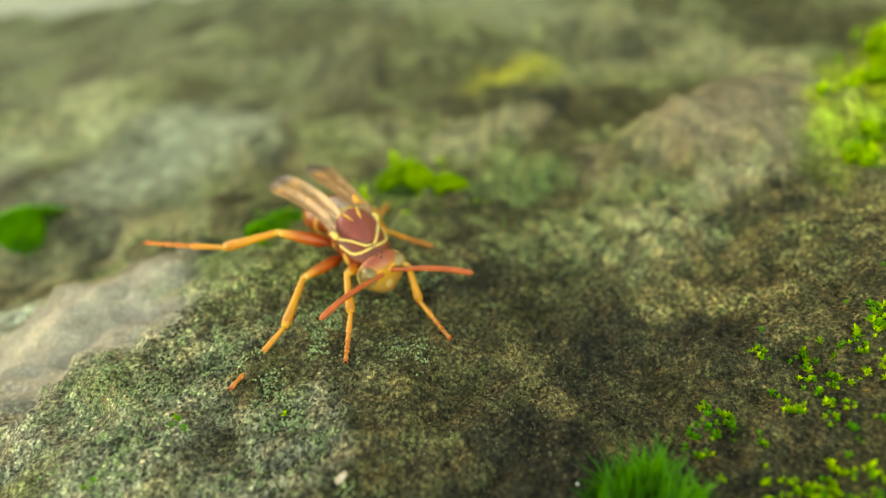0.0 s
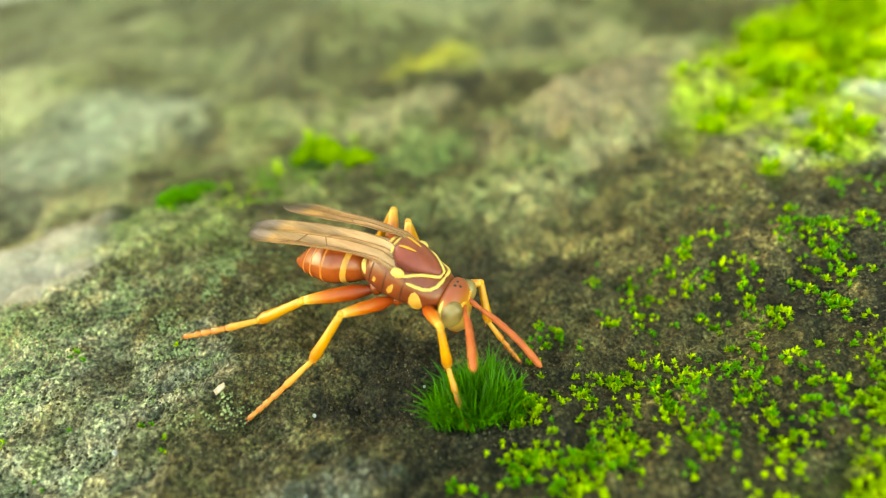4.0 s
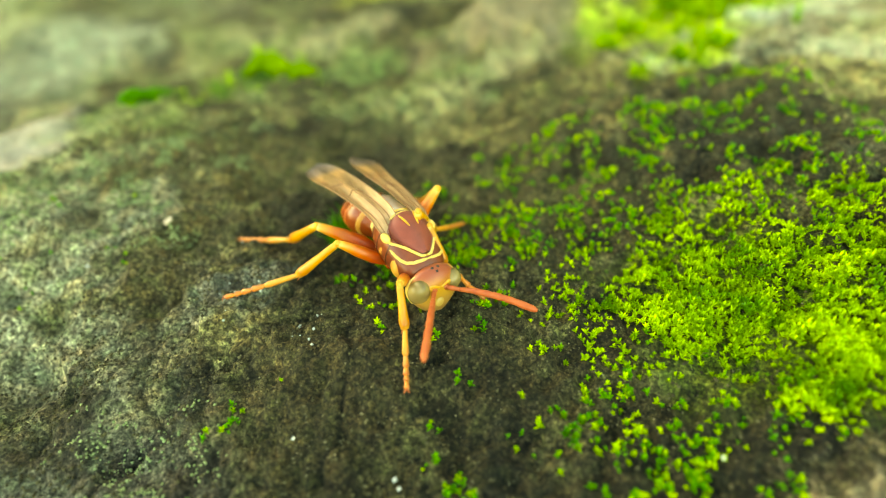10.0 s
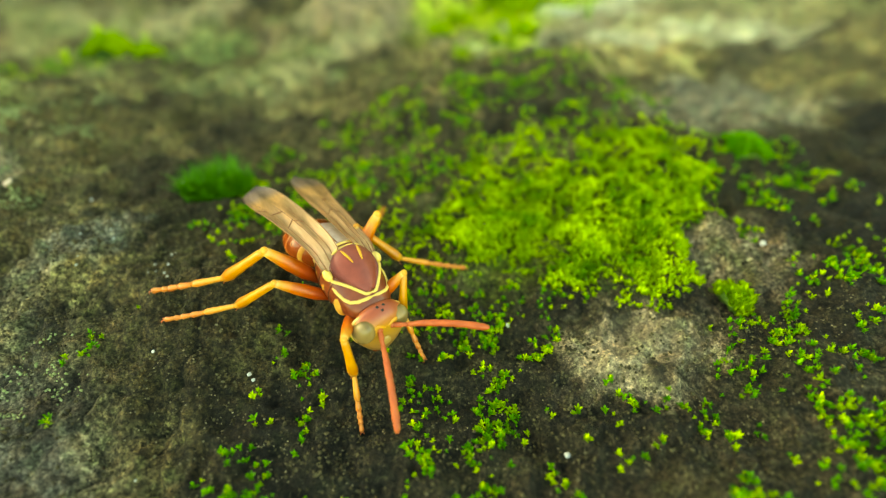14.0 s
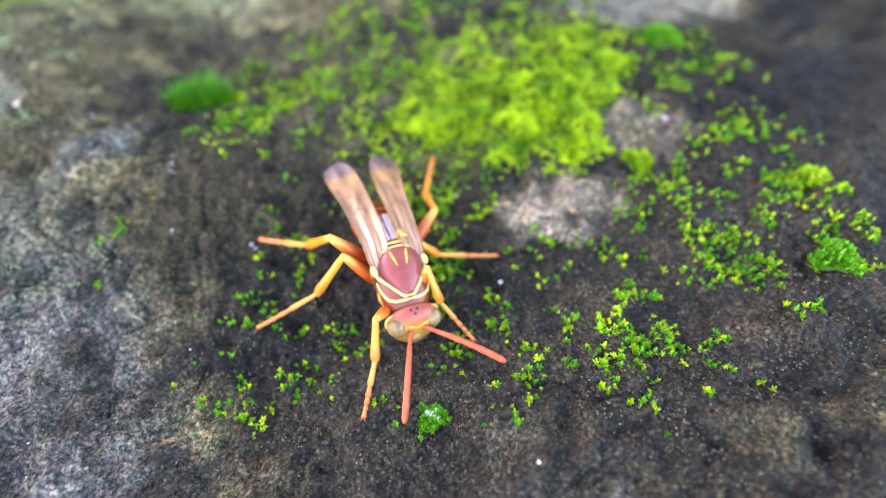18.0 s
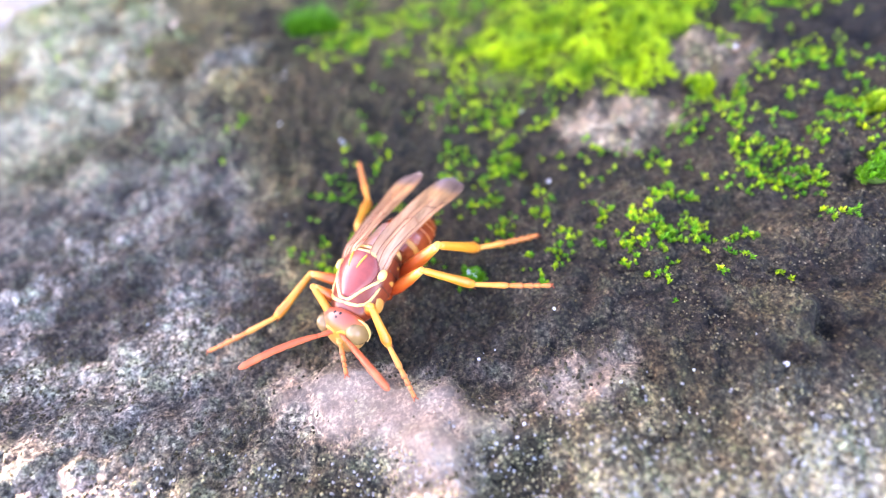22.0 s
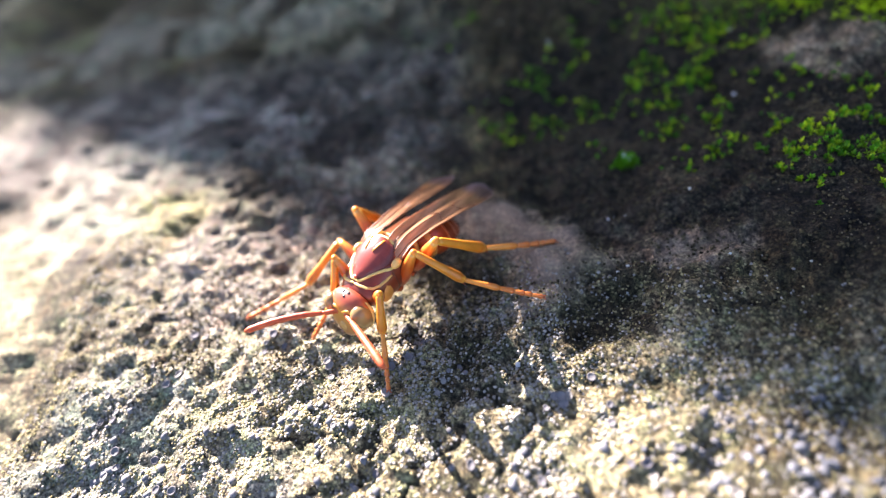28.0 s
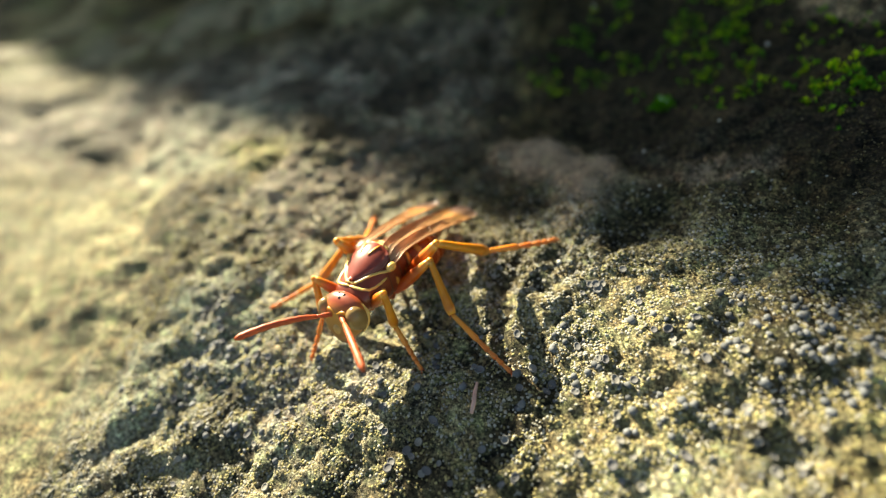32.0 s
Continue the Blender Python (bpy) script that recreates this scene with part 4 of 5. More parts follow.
# where the wasp stands: seconds; its place and turn; the six feet (right, then left, front to back); the tips of its feelers
STEPS = [
    (0, (-19.1, 56.4, 7.4, -148, -12, -4), (-20.4, 45.1, 4.5), (-28.6, 44.3, 4.8), (-36.7, 56.7, 10.9), (-12.7, 47.6, 2.1), (-12.9, 60.6, 2.1), (-17.0, 75.4, -0.2), (-21.8, 47.3, 6.9), (-9.5, 51.3, 5.1)),
    (1, (-14.1, 49.1, 6.5, -139, -17, -12), (-15.1, 38.6, 2.7), (-28.8, 45.0, 5.0), (-30.3, 52.7, 5.8), (-8.8, 46.1, 2.2), (-2.3, 47.4, 0.3), (-15.0, 60.5, 2.8), (-14.0, 39.0, 2.7), (-5.9, 41.9, 2.2)),
    (2, (-12.1, 50.9, 8.4, -132, -6, -11), (-13.0, 41.6, 1.4), (-25.0, 42.2, 4.8), (-30.2, 53.4, 5.9), (-7.3, 43.4, 1.7), (-2.0, 47.0, 0.5), (-14.5, 61.8, 2.4), (-9.7, 42.0, 3.0), (-4.4, 43.6, 3.7)),
    (3, (-11.6, 46.5, 6.7, -140, -7, -3), (-10.2, 37.2, 1.2), (-18.4, 35.1, 2.1), (-27.5, 53.5, 6.1), (-5.9, 38.1, 1.6), (-1.5, 46.8, 0.5), (-12.3, 58.8, 1.6), (-12.1, 36.4, 6.3), (-2.9, 39.4, 3.1)),
    (4, (-6.0, 39.3, 7.8, -122, -15, -10), (-4.4, 30.7, 1.1), (-18.8, 34.4, 2.4), (-24.1, 41.9, 4.5), (0.9, 35.9, -0.2), (-2.7, 45.4, -0.1), (-10.6, 51.1, 1.5), (-3.5, 29.5, 7.7), (1.8, 32.7, 2.2)),
    (4.5, (-6.0, 38.6, 5.5, -140, -15, -14), (-4.5, 30.4, 1.1), (-18.7, 34.4, 2.4), (-24.0, 41.8, 4.4), (-0.3, 30.9, 0.4), (-1.7, 46.6, 0.5), (-3.2, 49.9, 0.2), (-7.7, 29.3, 6.1), (3.4, 32.4, 3.5)),
    (5.5, (-5.1, 36.3, 4.8, -146, -13, -12), (-5.9, 29.6, 1.0), (-11.9, 31.7, 2.4), (-16.9, 39.9, 3.4), (0.2, 33.1, 0.5), (0.3, 40.1, -0.2), (-4.8, 48.0, 0.7), (-4.0, 26.1, -0.2), (2.0, 30.1, -1.7)),
    (6.5, (-4.3, 33.9, 4.1, -151, -11, -9), (-5.4, 24.0, 1.6), (-18.8, 34.4, 2.4), (-19.2, 38.4, 4.0), (0.3, 27.5, 1.4), (5.4, 33.4, -0.0), (-2.6, 45.7, 0.2), (-7.0, 24.5, 4.6), (4.9, 29.2, 1.0)),
    (7, (-4.3, 33.0, 4.4, -158, -12, -6), (-5.9, 23.1, 1.6), (-19.1, 34.6, 2.5), (-19.4, 38.3, 4.2), (0.2, 27.5, 1.3), (5.5, 32.6, -0.3), (-1.1, 45.5, -0.7), (-7.5, 23.7, 5.4), (4.4, 27.9, 0.9)),
    (8, (-4.9, 31.9, 4.1, -164, -3, -10), (-5.7, 22.7, 1.5), (-18.7, 34.3, 2.3), (-19.1, 38.2, 3.9), (0.8, 25.5, 0.7), (4.9, 31.8, 0.1), (-0.7, 43.4, -0.5), (-10.6, 25.0, 4.5), (2.7, 26.5, 1.1)),
    (9, (-3.3, 28.8, 5.5, -181, 9, -5), (-7.3, 21.6, 1.9), (-16.4, 26.5, 2.8), (-15.8, 36.8, 2.7), (-0.6, 19.2, 1.4), (4.8, 29.4, 0.3), (2.7, 35.0, 0.4), (-9.1, 19.7, 7.5), (1.9, 19.4, 7.8)),
    (10, (-0.2, 25.5, 4.3, -155, -9, -14), (-2.3, 14.8, 1.5), (-14.6, 25.7, 3.0), (-14.6, 34.1, 1.9), (4.7, 21.7, 0.6), (5.5, 31.8, 0.0), (1.9, 37.1, -0.1), (-0.9, 14.4, 4.3), (7.9, 17.8, 2.3)),
    (11, (3.2, 21.6, 4.9, -150, -12, -15), (-2.1, 14.6, 1.4), (-11.2, 19.3, 1.1), (-11.3, 28.0, 3.2), (8.1, 14.5, -0.3), (10.8, 24.8, 1.0), (4.3, 33.3, 0.1), (1.5, 11.4, 5.7), (8.7, 13.5, -0.4)),
    (12, (5.3, 18.3, 4.6, -148, -2, -16), (3.9, 10.0, -1.4), (-11.1, 20.0, 1.6), (-9.4, 23.9, 2.0), (10.7, 14.2, -0.2), (14.6, 15.9, 0.1), (5.8, 30.2, -0.2), (3.4, 9.0, 6.9), (14.6, 15.2, 1.5)),
    (13, (3.6, 16.3, 3.7, -171, -13, -4), (3.8, 10.0, -1.4), (-9.7, 17.0, 1.2), (-11.1, 25.4, 2.1), (8.1, 6.7, -1.5), (14.7, 15.9, 0.1), (10.3, 22.7, 0.4), (-1.8, 7.7, 0.9), (10.3, 7.7, 1.4)),
    (14, (4.6, 11.7, 3.8, -164, -9, -9), (2.1, 3.5, -2.6), (-8.9, 16.1, 1.1), (-9.3, 18.4, 2.2), (8.1, 6.6, -1.5), (14.4, 12.7, 0.1), (10.7, 22.9, 0.4), (4.0, 0.9, -0.5), (12.3, 4.0, 3.0)),
    (14.5, (5.6, 9.9, 2.8, -166, -16, -8), (2.3, 1.0, -1.7), (-8.9, 12.3, -0.1), (-10.0, 19.1, 1.8), (9.7, 5.1, -1.3), (14.3, 10.3, -1.5), (10.2, 20.9, 0.4), (3.2, -0.2, -2.0), (10.1, -0.3, -1.2)),
    (15.5, (5.4, 5.2, 3.5, -173, -22, -7), (1.6, -0.0, -2.5), (-2.5, 5.0, -1.7), (-3.2, 13.9, 0.9), (9.1, 1.0, -2.2), (12.2, 6.5, -1.4), (11.6, 15.7, -0.4), (2.0, -3.4, -3.2), (9.2, -2.5, -4.1)),
    (16.5, (5.3, 0.4, 4.1, -180, -28, -6), (0.6, -4.4, -2.6), (-6.2, 1.8, -1.6), (-3.5, 14.7, 1.3), (8.5, -3.6, -2.4), (12.1, 6.0, -1.6), (12.9, 10.0, -1.2), (-0.0, -7.7, -2.0), (7.7, -10.2, 0.4)),
    (17, (6.0, 0.5, 2.1, -183, -24, -12), (0.7, -4.3, -2.4), (-6.2, 1.6, -1.7), (-3.5, 14.7, 1.3), (8.9, -7.8, -1.5), (11.3, 5.5, -1.8), (15.7, 12.4, -0.7), (-0.5, -5.4, -2.3), (7.7, -10.1, -1.1)),
    (18, (5.6, -1.4, 1.7, -186, -11, -6), (-1.3, -9.7, -1.2), (-6.1, 1.7, -1.7), (-3.3, 9.9, -0.5), (8.9, -7.9, -1.6), (14.9, -1.7, -1.3), (15.7, 12.2, -0.8), (0.9, -11.7, -1.7), (9.8, -11.5, -0.2)),
    (19, (2.7, -4.7, 1.4, -209, -20, 5), (-1.5, -11.6, -1.6), (-6.1, 1.4, -1.8), (-3.4, 10.0, -0.5), (4.8, -13.2, -1.2), (14.2, -3.1, -0.9), (14.1, 5.9, -2.1), (-5.2, -12.5, -1.8), (1.0, -15.5, -1.1)),
    (20, (0.1, -7.3, 1.6, -224, -15, 11), (-5.6, -9.2, -2.6), (-9.2, -1.1, -2.4), (-3.5, 10.0, -0.4), (-0.2, -17.2, -1.6), (13.5, -4.3, -1.9), (15.2, -1.7, -1.0), (-9.9, -11.1, 1.0), (-1.5, -14.3, -1.6)),
    (21, (-1.5, -8.4, 1.4, -223, -7, 10), (-10.7, -14.7, -1.8), (-9.4, -1.1, -2.4), (-3.2, 6.5, -1.4), (-0.5, -17.1, -1.5), (7.3, -15.5, -0.3), (14.8, -3.9, -0.4), (-11.7, -13.0, 1.2), (-1.6, -14.4, -1.6)),
    (22, (-5.2, -11.7, 2.0, -225, -1, 9), (-8.6, -17.8, 0.1), (-19.1, -11.2, -1.0), (-3.1, 5.9, -1.3), (-4.3, -21.3, 0.3), (8.1, -16.5, 0.6), (9.8, -10.3, -1.1), (-15.5, -16.3, 3.1), (-5.6, -21.6, 3.3)),
    (23, (-7.3, -14.2, 3.4, -229, 5, 10), (-17.4, -18.2, -1.1), (-19.1, -11.0, -2.0), (-4.8, -3.1, -2.6), (-4.3, -21.5, 0.4), (0.6, -23.3, -0.1), (9.4, -10.5, -1.2), (-18.1, -17.6, 4.3), (-8.3, -23.9, 5.4)),
    (24, (-9.2, -12.8, 3.0, -230, 20, 11), (-15.3, -19.0, -0.9), (-19.1, -11.1, -2.1), (-7.1, -2.5, -3.2), (-11.9, -22.9, -1.5), (-2.3, -25.6, 1.4), (8.7, -11.3, -0.0), (-19.6, -17.0, 6.4), (-11.1, -21.7, 7.9)),
    (25, (-11.9, -15.9, 3.9, -236, 12, 18), (-21.4, -21.3, -0.3), (-16.0, -11.5, -1.7), (-7.8, -6.2, -2.9), (-12.9, -24.5, -0.7), (-2.3, -25.7, 1.4), (1.7, -19.1, -1.3), (-20.6, -23.4, 3.7), (-13.6, -24.9, 7.1)),
    (25.5, (-12.0, -19.7, 4.8, -231, 5, 15), (-19.0, -21.2, -0.9), (-16.3, -15.3, -1.3), (-8.7, -8.7, -3.0), (-13.9, -29.1, 0.4), (-2.3, -25.6, 1.4), (1.6, -19.3, -1.1), (-21.8, -26.2, 3.6), (-13.3, -29.3, 7.2)),
    (26.5, (-13.4, -21.7, 4.2, -217, 8, 8), (-19.9, -25.0, 0.4), (-19.2, -18.5, -0.4), (-13.4, -10.4, -2.5), (-14.1, -29.4, 0.4), (-7.5, -27.2, 0.1), (-1.4, -19.2, -1.3), (-22.4, -28.1, 1.5), (-16.7, -32.5, 2.5)),
    (27.5, (-14.8, -23.8, 3.6, -204, 11, 0), (-18.7, -31.3, 1.0), (-23.2, -18.4, 0.7), (-18.3, -12.4, -2.0), (-13.7, -29.0, 0.4), (-3.9, -28.7, 1.6), (-0.7, -20.1, -0.9), (-23.3, -31.2, 4.0), (-11.2, -33.1, 4.8)),
    (28, (-16.3, -27.7, 4.6, -208, 9, 2), (-22.3, -32.1, 1.9), (-28.8, -30.4, 2.4), (-18.7, -16.1, -1.5), (-15.1, -36.3, 1.6), (-4.2, -29.0, 1.7), (-3.4, -23.1, 0.8), (-25.4, -34.0, 6.3), (-13.4, -37.0, 6.5)),
    (29, (-15.7, -31.0, 3.4, -186, 11, -2), (-22.2, -39.5, 1.8), (-26.0, -33.1, 2.2), (-24.9, -27.4, 1.9), (-14.8, -36.9, 1.7), (-3.9, -29.4, 1.4), (-3.2, -24.2, 1.4), (-21.4, -40.6, 2.1), (-9.3, -38.4, 4.2)),
    (30, (-17.5, -33.4, 3.8, -189, 12, -8), (-20.2, -41.4, 1.4), (-31.2, -37.4, 2.8), (-24.3, -27.8, 1.5), (-14.3, -42.4, 1.5), (-4.0, -35.6, 1.3), (-5.3, -28.0, 1.5), (-23.6, -42.1, 7.2), (-13.1, -43.4, 5.2)),
    (31, (-18.6, -36.5, 5.4, -202, 13, 5), (-24.2, -42.1, 2.2), (-31.2, -39.9, 2.8), (-22.0, -25.6, 0.3), (-15.2, -44.9, 1.6), (-6.0, -35.7, 1.3), (-6.2, -32.1, 1.2), (-25.0, -45.6, 3.0), (-18.2, -47.8, 5.7)),
    (32, (-19.6, -38.4, 5.6, -197, 20, 1), (-25.2, -44.0, 2.2), (-31.1, -39.5, 2.6), (-24.0, -29.2, 1.9), (-15.7, -44.2, 1.4), (-8.7, -44.2, 1.7), (-6.3, -31.9, 1.2), (-26.3, -46.6, 10.0), (-16.0, -47.9, 8.8)),
]


def between(t, pick):
    k = max(i for i, r in enumerate(STEPS) if r[0] <= t + 1e-6)
    k = min(k, len(STEPS) - 2)
    t0, t1 = STEPS[k][0], STEPS[k + 1][0]
    f = (t - t0) / (t1 - t0)
    return np.array(pick(STEPS[k]), float), np.array(pick(STEPS[k + 1]), float), f


def motions():
    body, limbs, feel = [], {k: [] for k in LEGS}, [[], []]
    keys = list(LEGS)
    for n in range(0, 161):
        t = n * 0.2
        a, b, f = between(t, lambda r: r[1])
        b[3] = a[3] + (b[3] - a[3] + 180) % 360 - 180
        e = f * f * (3 - 2 * f) * 0.5 + f * 0.5
        v = a + (b - a) * e
        m = pose(v[0] * MM, v[1] * MM, v[2] * MM, v[4], v[5], v[3])
        body.append((t, m))
        inv = m.inverted()
        for j, k in enumerate(("R1", "R2", "R3", "L1", "L2", "L3")):
            p, q, g = between(t, lambda r: r[2 + j])
            lag = 0.12 * ((j + j // 3) % 2) - 0.06
            s = float(smooth(0.25 + lag, 0.75 + lag, g))
            foot = p + (q - p) * s
            foot[2] += min(1.6, 0.3 * float(np.linalg.norm(q - p))) * 4 * s * (1 - s)
            local = (inv @ (Vector(foot) * MM)) / MM
            hip, lengths, _w = LEGS[k]
            knee, ankle, end = limb(hip, local, lengths)
            at = (m @ (ankle * MM)) / MM
            deep = float(np.clip((float(relief(at.x, at.y)) + 0.6 - at.z) / 0.9, 0, 1))
            knee, ankle, end = limb(hip, local, lengths, deep)
            limbs[k].append((t, aimed(hip, knee), aimed(knee, ankle), aimed(ankle, end)))
        for j in (0, 1):
            p, q, g = between(t, lambda r: r[8 + j])
            tip = (inv @ (Vector(p + (q - p) * g) * MM)) / MM
            base = Vector(((0.52, -0.52)[j], 4.65, -0.45))
            feel[j].append((t, aimed(base, tip)))
    walk(wasp, body)
    for k, (femur, tibia, tarsus) in wasp_legs.items():
        walk(femur, [(r[0], r[1]) for r in limbs[k]])
        walk(tibia, [(r[0], r[2]) for r in limbs[k]])
        walk(tarsus, [(r[0], r[3]) for r in limbs[k]])
    for ob, rows in zip(wasp_feelers, feel):
        walk(ob, rows)



# ---- moss, lichen and crumbs ----
def leaf_material(name, dark, light, through=0.35):
    m, nt, b = shader(name, 0.5)
    geo = nt.nodes.new("ShaderNodeNewGeometry")
    n = noise_node(nt, 330, 4, 0.65)
    col = ramp(nt, n.outputs[0], [(0.36, dark), (0.64, light)])
    var = ramp(nt, geo.outputs["Random Per Island"], [(0.0, (0.6, 0.66, 0.6)), (1.0, (1.3, 1.25, 1.2))])
    col = mix(nt, "MULTIPLY", 1.0, col, var)
    nt.links.new(col, b.inputs["Base Color"])
    b.inputs["Specular IOR Level"].default_value = 0.3
    thin = nt.nodes.new("ShaderNodeBsdfTranslucent")
    nt.links.new(col, thin.inputs[0])
    ms = nt.nodes.new("ShaderNodeMixShader")
    ms.inputs[0].default_value = through
    nt.links.new(b.outputs[0], ms.inputs[1])
    nt.links.new(thin.outputs[0], ms.inputs[2])
    nt.links.new(ms.outputs[0], nt.nodes["Material Output"].inputs[0])
    return m


MOSS = leaf_material("bright_moss", (0.095, 0.26, 0.002), (0.52, 0.7, 0.005), 0.22)
MOSS_DEEP = leaf_material("green_moss", (0.05, 0.26, 0.003), (0.16, 0.44, 0.006))
GRASSY = leaf_material("dark_tuft_moss", (0.025, 0.145, 0.004), (0.09, 0.33, 0.009), 0.3)

rng = np.random.RandomState(11)


def quick_mesh(name, verts, faces, material, smooth_faces=True):
    """One mesh out of arrays, in millimetres; faces as arrays of equal-sided polygons."""
    me = bpy.data.meshes.new(name)
    me.vertices.add(len(verts))
    me.vertices.foreach_set("co", (np.asarray(verts, float) * MM).ravel())
    loops = np.concatenate([f.ravel() for f in faces])
    sizes = np.concatenate([np.full(len(f), f.shape[1]) for f in faces])
    me.loops.add(len(loops))
    me.loops.foreach_set("vertex_index", loops)
    me.polygons.add(len(sizes))
    me.polygons.foreach_set("loop_start", np.r_[0, np.cumsum(sizes)[:-1]])
    me.update(calc_edges=True)
    if smooth_faces:
        me.shade_smooth()
    me.materials.append(material)
    return me


def rosettes(x, y, z, size, leaves=7, height=1.15):
    """Small stars of pointed leaves; returns vertices and faces of all of them."""
    n = len(x)
    k = np.repeat(np.arange(n), leaves)
    j = np.tile(np.arange(leaves), n)
    a = 2.4 * j + rng.uniform(0, 6.28, n)[k] + rng.normal(0, 0.3, len(k))
    tier = (j + rng.uniform(0, 1, len(k))) / leaves
    ln = size[k] * rng.uniform(0.75, 1.2, len(k))
    rise = (0.25 + 1.05 * tier) * height
    ca, sa = np.cos(a), np.sin(a)
    base = np.stack([x[k], y[k], z[k] + 0.25 * ln * tier], -1)
    out, side = np.stack([ca, sa, 0 * ca], -1), np.stack([-sa, ca, 0 * ca], -1)
    up = np.array([0, 0, 1.0])
    L, W, Rr, T = ln[:, None], 0.2 * ln[:, None], rise[:, None], (1 - 0.55 * tier)[:, None]
    p0, p1 = base - side * W * 0.6, base + side * W * 0.6
    m = base + out * L * 0.55 * T + up * L * Rr * 0.6
    p2, p3 = m - side * W + up * W * 0.3, m + side * W + up * W * 0.3
    p4 = base + out * L * T * 1.05 + up * L * Rr * 0.92
    verts = np.stack([p0, p1, p2, p3, p4], 1).reshape(-1, 3)
    o = 5 * np.arange(len(k))[:, None]
    return verts, [o + np.array([0, 1, 3, 2]), o + np.array([2, 3, 4])]


def bunched(x, y, most, spread):
    """Each place with a few close neighbours."""
    k = np.repeat(np.arange(len(x)), rng.randint(1, most + 1, len(x)))
    return x[k] + rng.normal(0, spread, len(k)), y[k] + rng.normal(0, spread, len(k))


def sample(density, box, n_try):
    x = rng.uniform(box[0], box[1], n_try)
    y = rng.uniform(box[2], box[3], n_try)
    keep = rng.uniform(0, 1, n_try) < density(x, y)
    return x[keep], y[keep]


CARPET = [(29, 12, 7, 5.5, -20, 1.0), (22, 16.5, 7, 4, -30, 0.65), (31, 7, 4, 3.5, 0, 1.0), (14, 18, 5, 4, 0, 0.14), (34, 19, 8, 5, 20, 0.6), (24, 23, 9, 4, 20, 0.2), (3.5, 29, 6, 4, 10, 0.1)]
SCATTER = [
    (1, 29, 6, 4, 0, 0.85), (1.5, 32.5, 5, 4, 0, 1.0), (6, 33, 5, 3, 0, 0.55), (8, 26, 9, 7, 0, 0.42), (16, 28, 10, 7, 0, 0.4), (28, 37, 15, 8, 15, 0.42), (42, 34, 10, 8, 0, 0.38), (17, -2, 6, 5, 0, 0.55),
    (24, -9, 7, 4, 20, 0.8), (17, -9, 7, 4, 0, 0.55), (37, -8, 8, 5, 0, 0.6), (41, -2, 6, 4, 0, 0.5), (8, -5, 6, 5, 0, 0.35), (1, 9, 5, 4, 0, 0.25),
    (-7, 3, 5, 4, 0, 0.16), (-6, -3, 5, 3, 0, 0.4), (11, -13, 6, 3, 0, 0.35), (23, -14, 7, 3.5, 0, 0.6), (33, -14, 8, 5, 0, 0.5),
]
SCATTER_MORE = [(13, 4, 6, 5, 0, 0.6), (10, 10, 5, 3, 0, 0.4), (46, 10, 9, 7, 0, 0.5), (20, -19, 7, 2.5, 0, 0.16), (4, -9, 4, 3, 0, 0.25), (-13, 14, 5, 4, 0, 0.06), (17, 9, 6, 4, 0, 0.55), (3, 35, 5, 3, 0, 0.5), (-22, 72, 12, 8, 0, 0.18), (-30, 40, 8, 6, 0, 0.03)]


def patchy(zones, edge=0.6):
    def density(x, y):
        d = 0
        for cx, cy, rx, ry, turn, w in zones:
            d = np.maximum(d, w * blob(x, y, cx, cy, rx, ry, turn, edge, 0.4, 81))
        d = d * (1 - blob(x, y, 23, 0.5, 4.4, 3.0, -20, 0.3, 0.3, 57)) * (1 - blob(x, y, 35, 4.5, 3.6, 4.4, 20, 0.3, 0.3, 57))
        return d
    return density


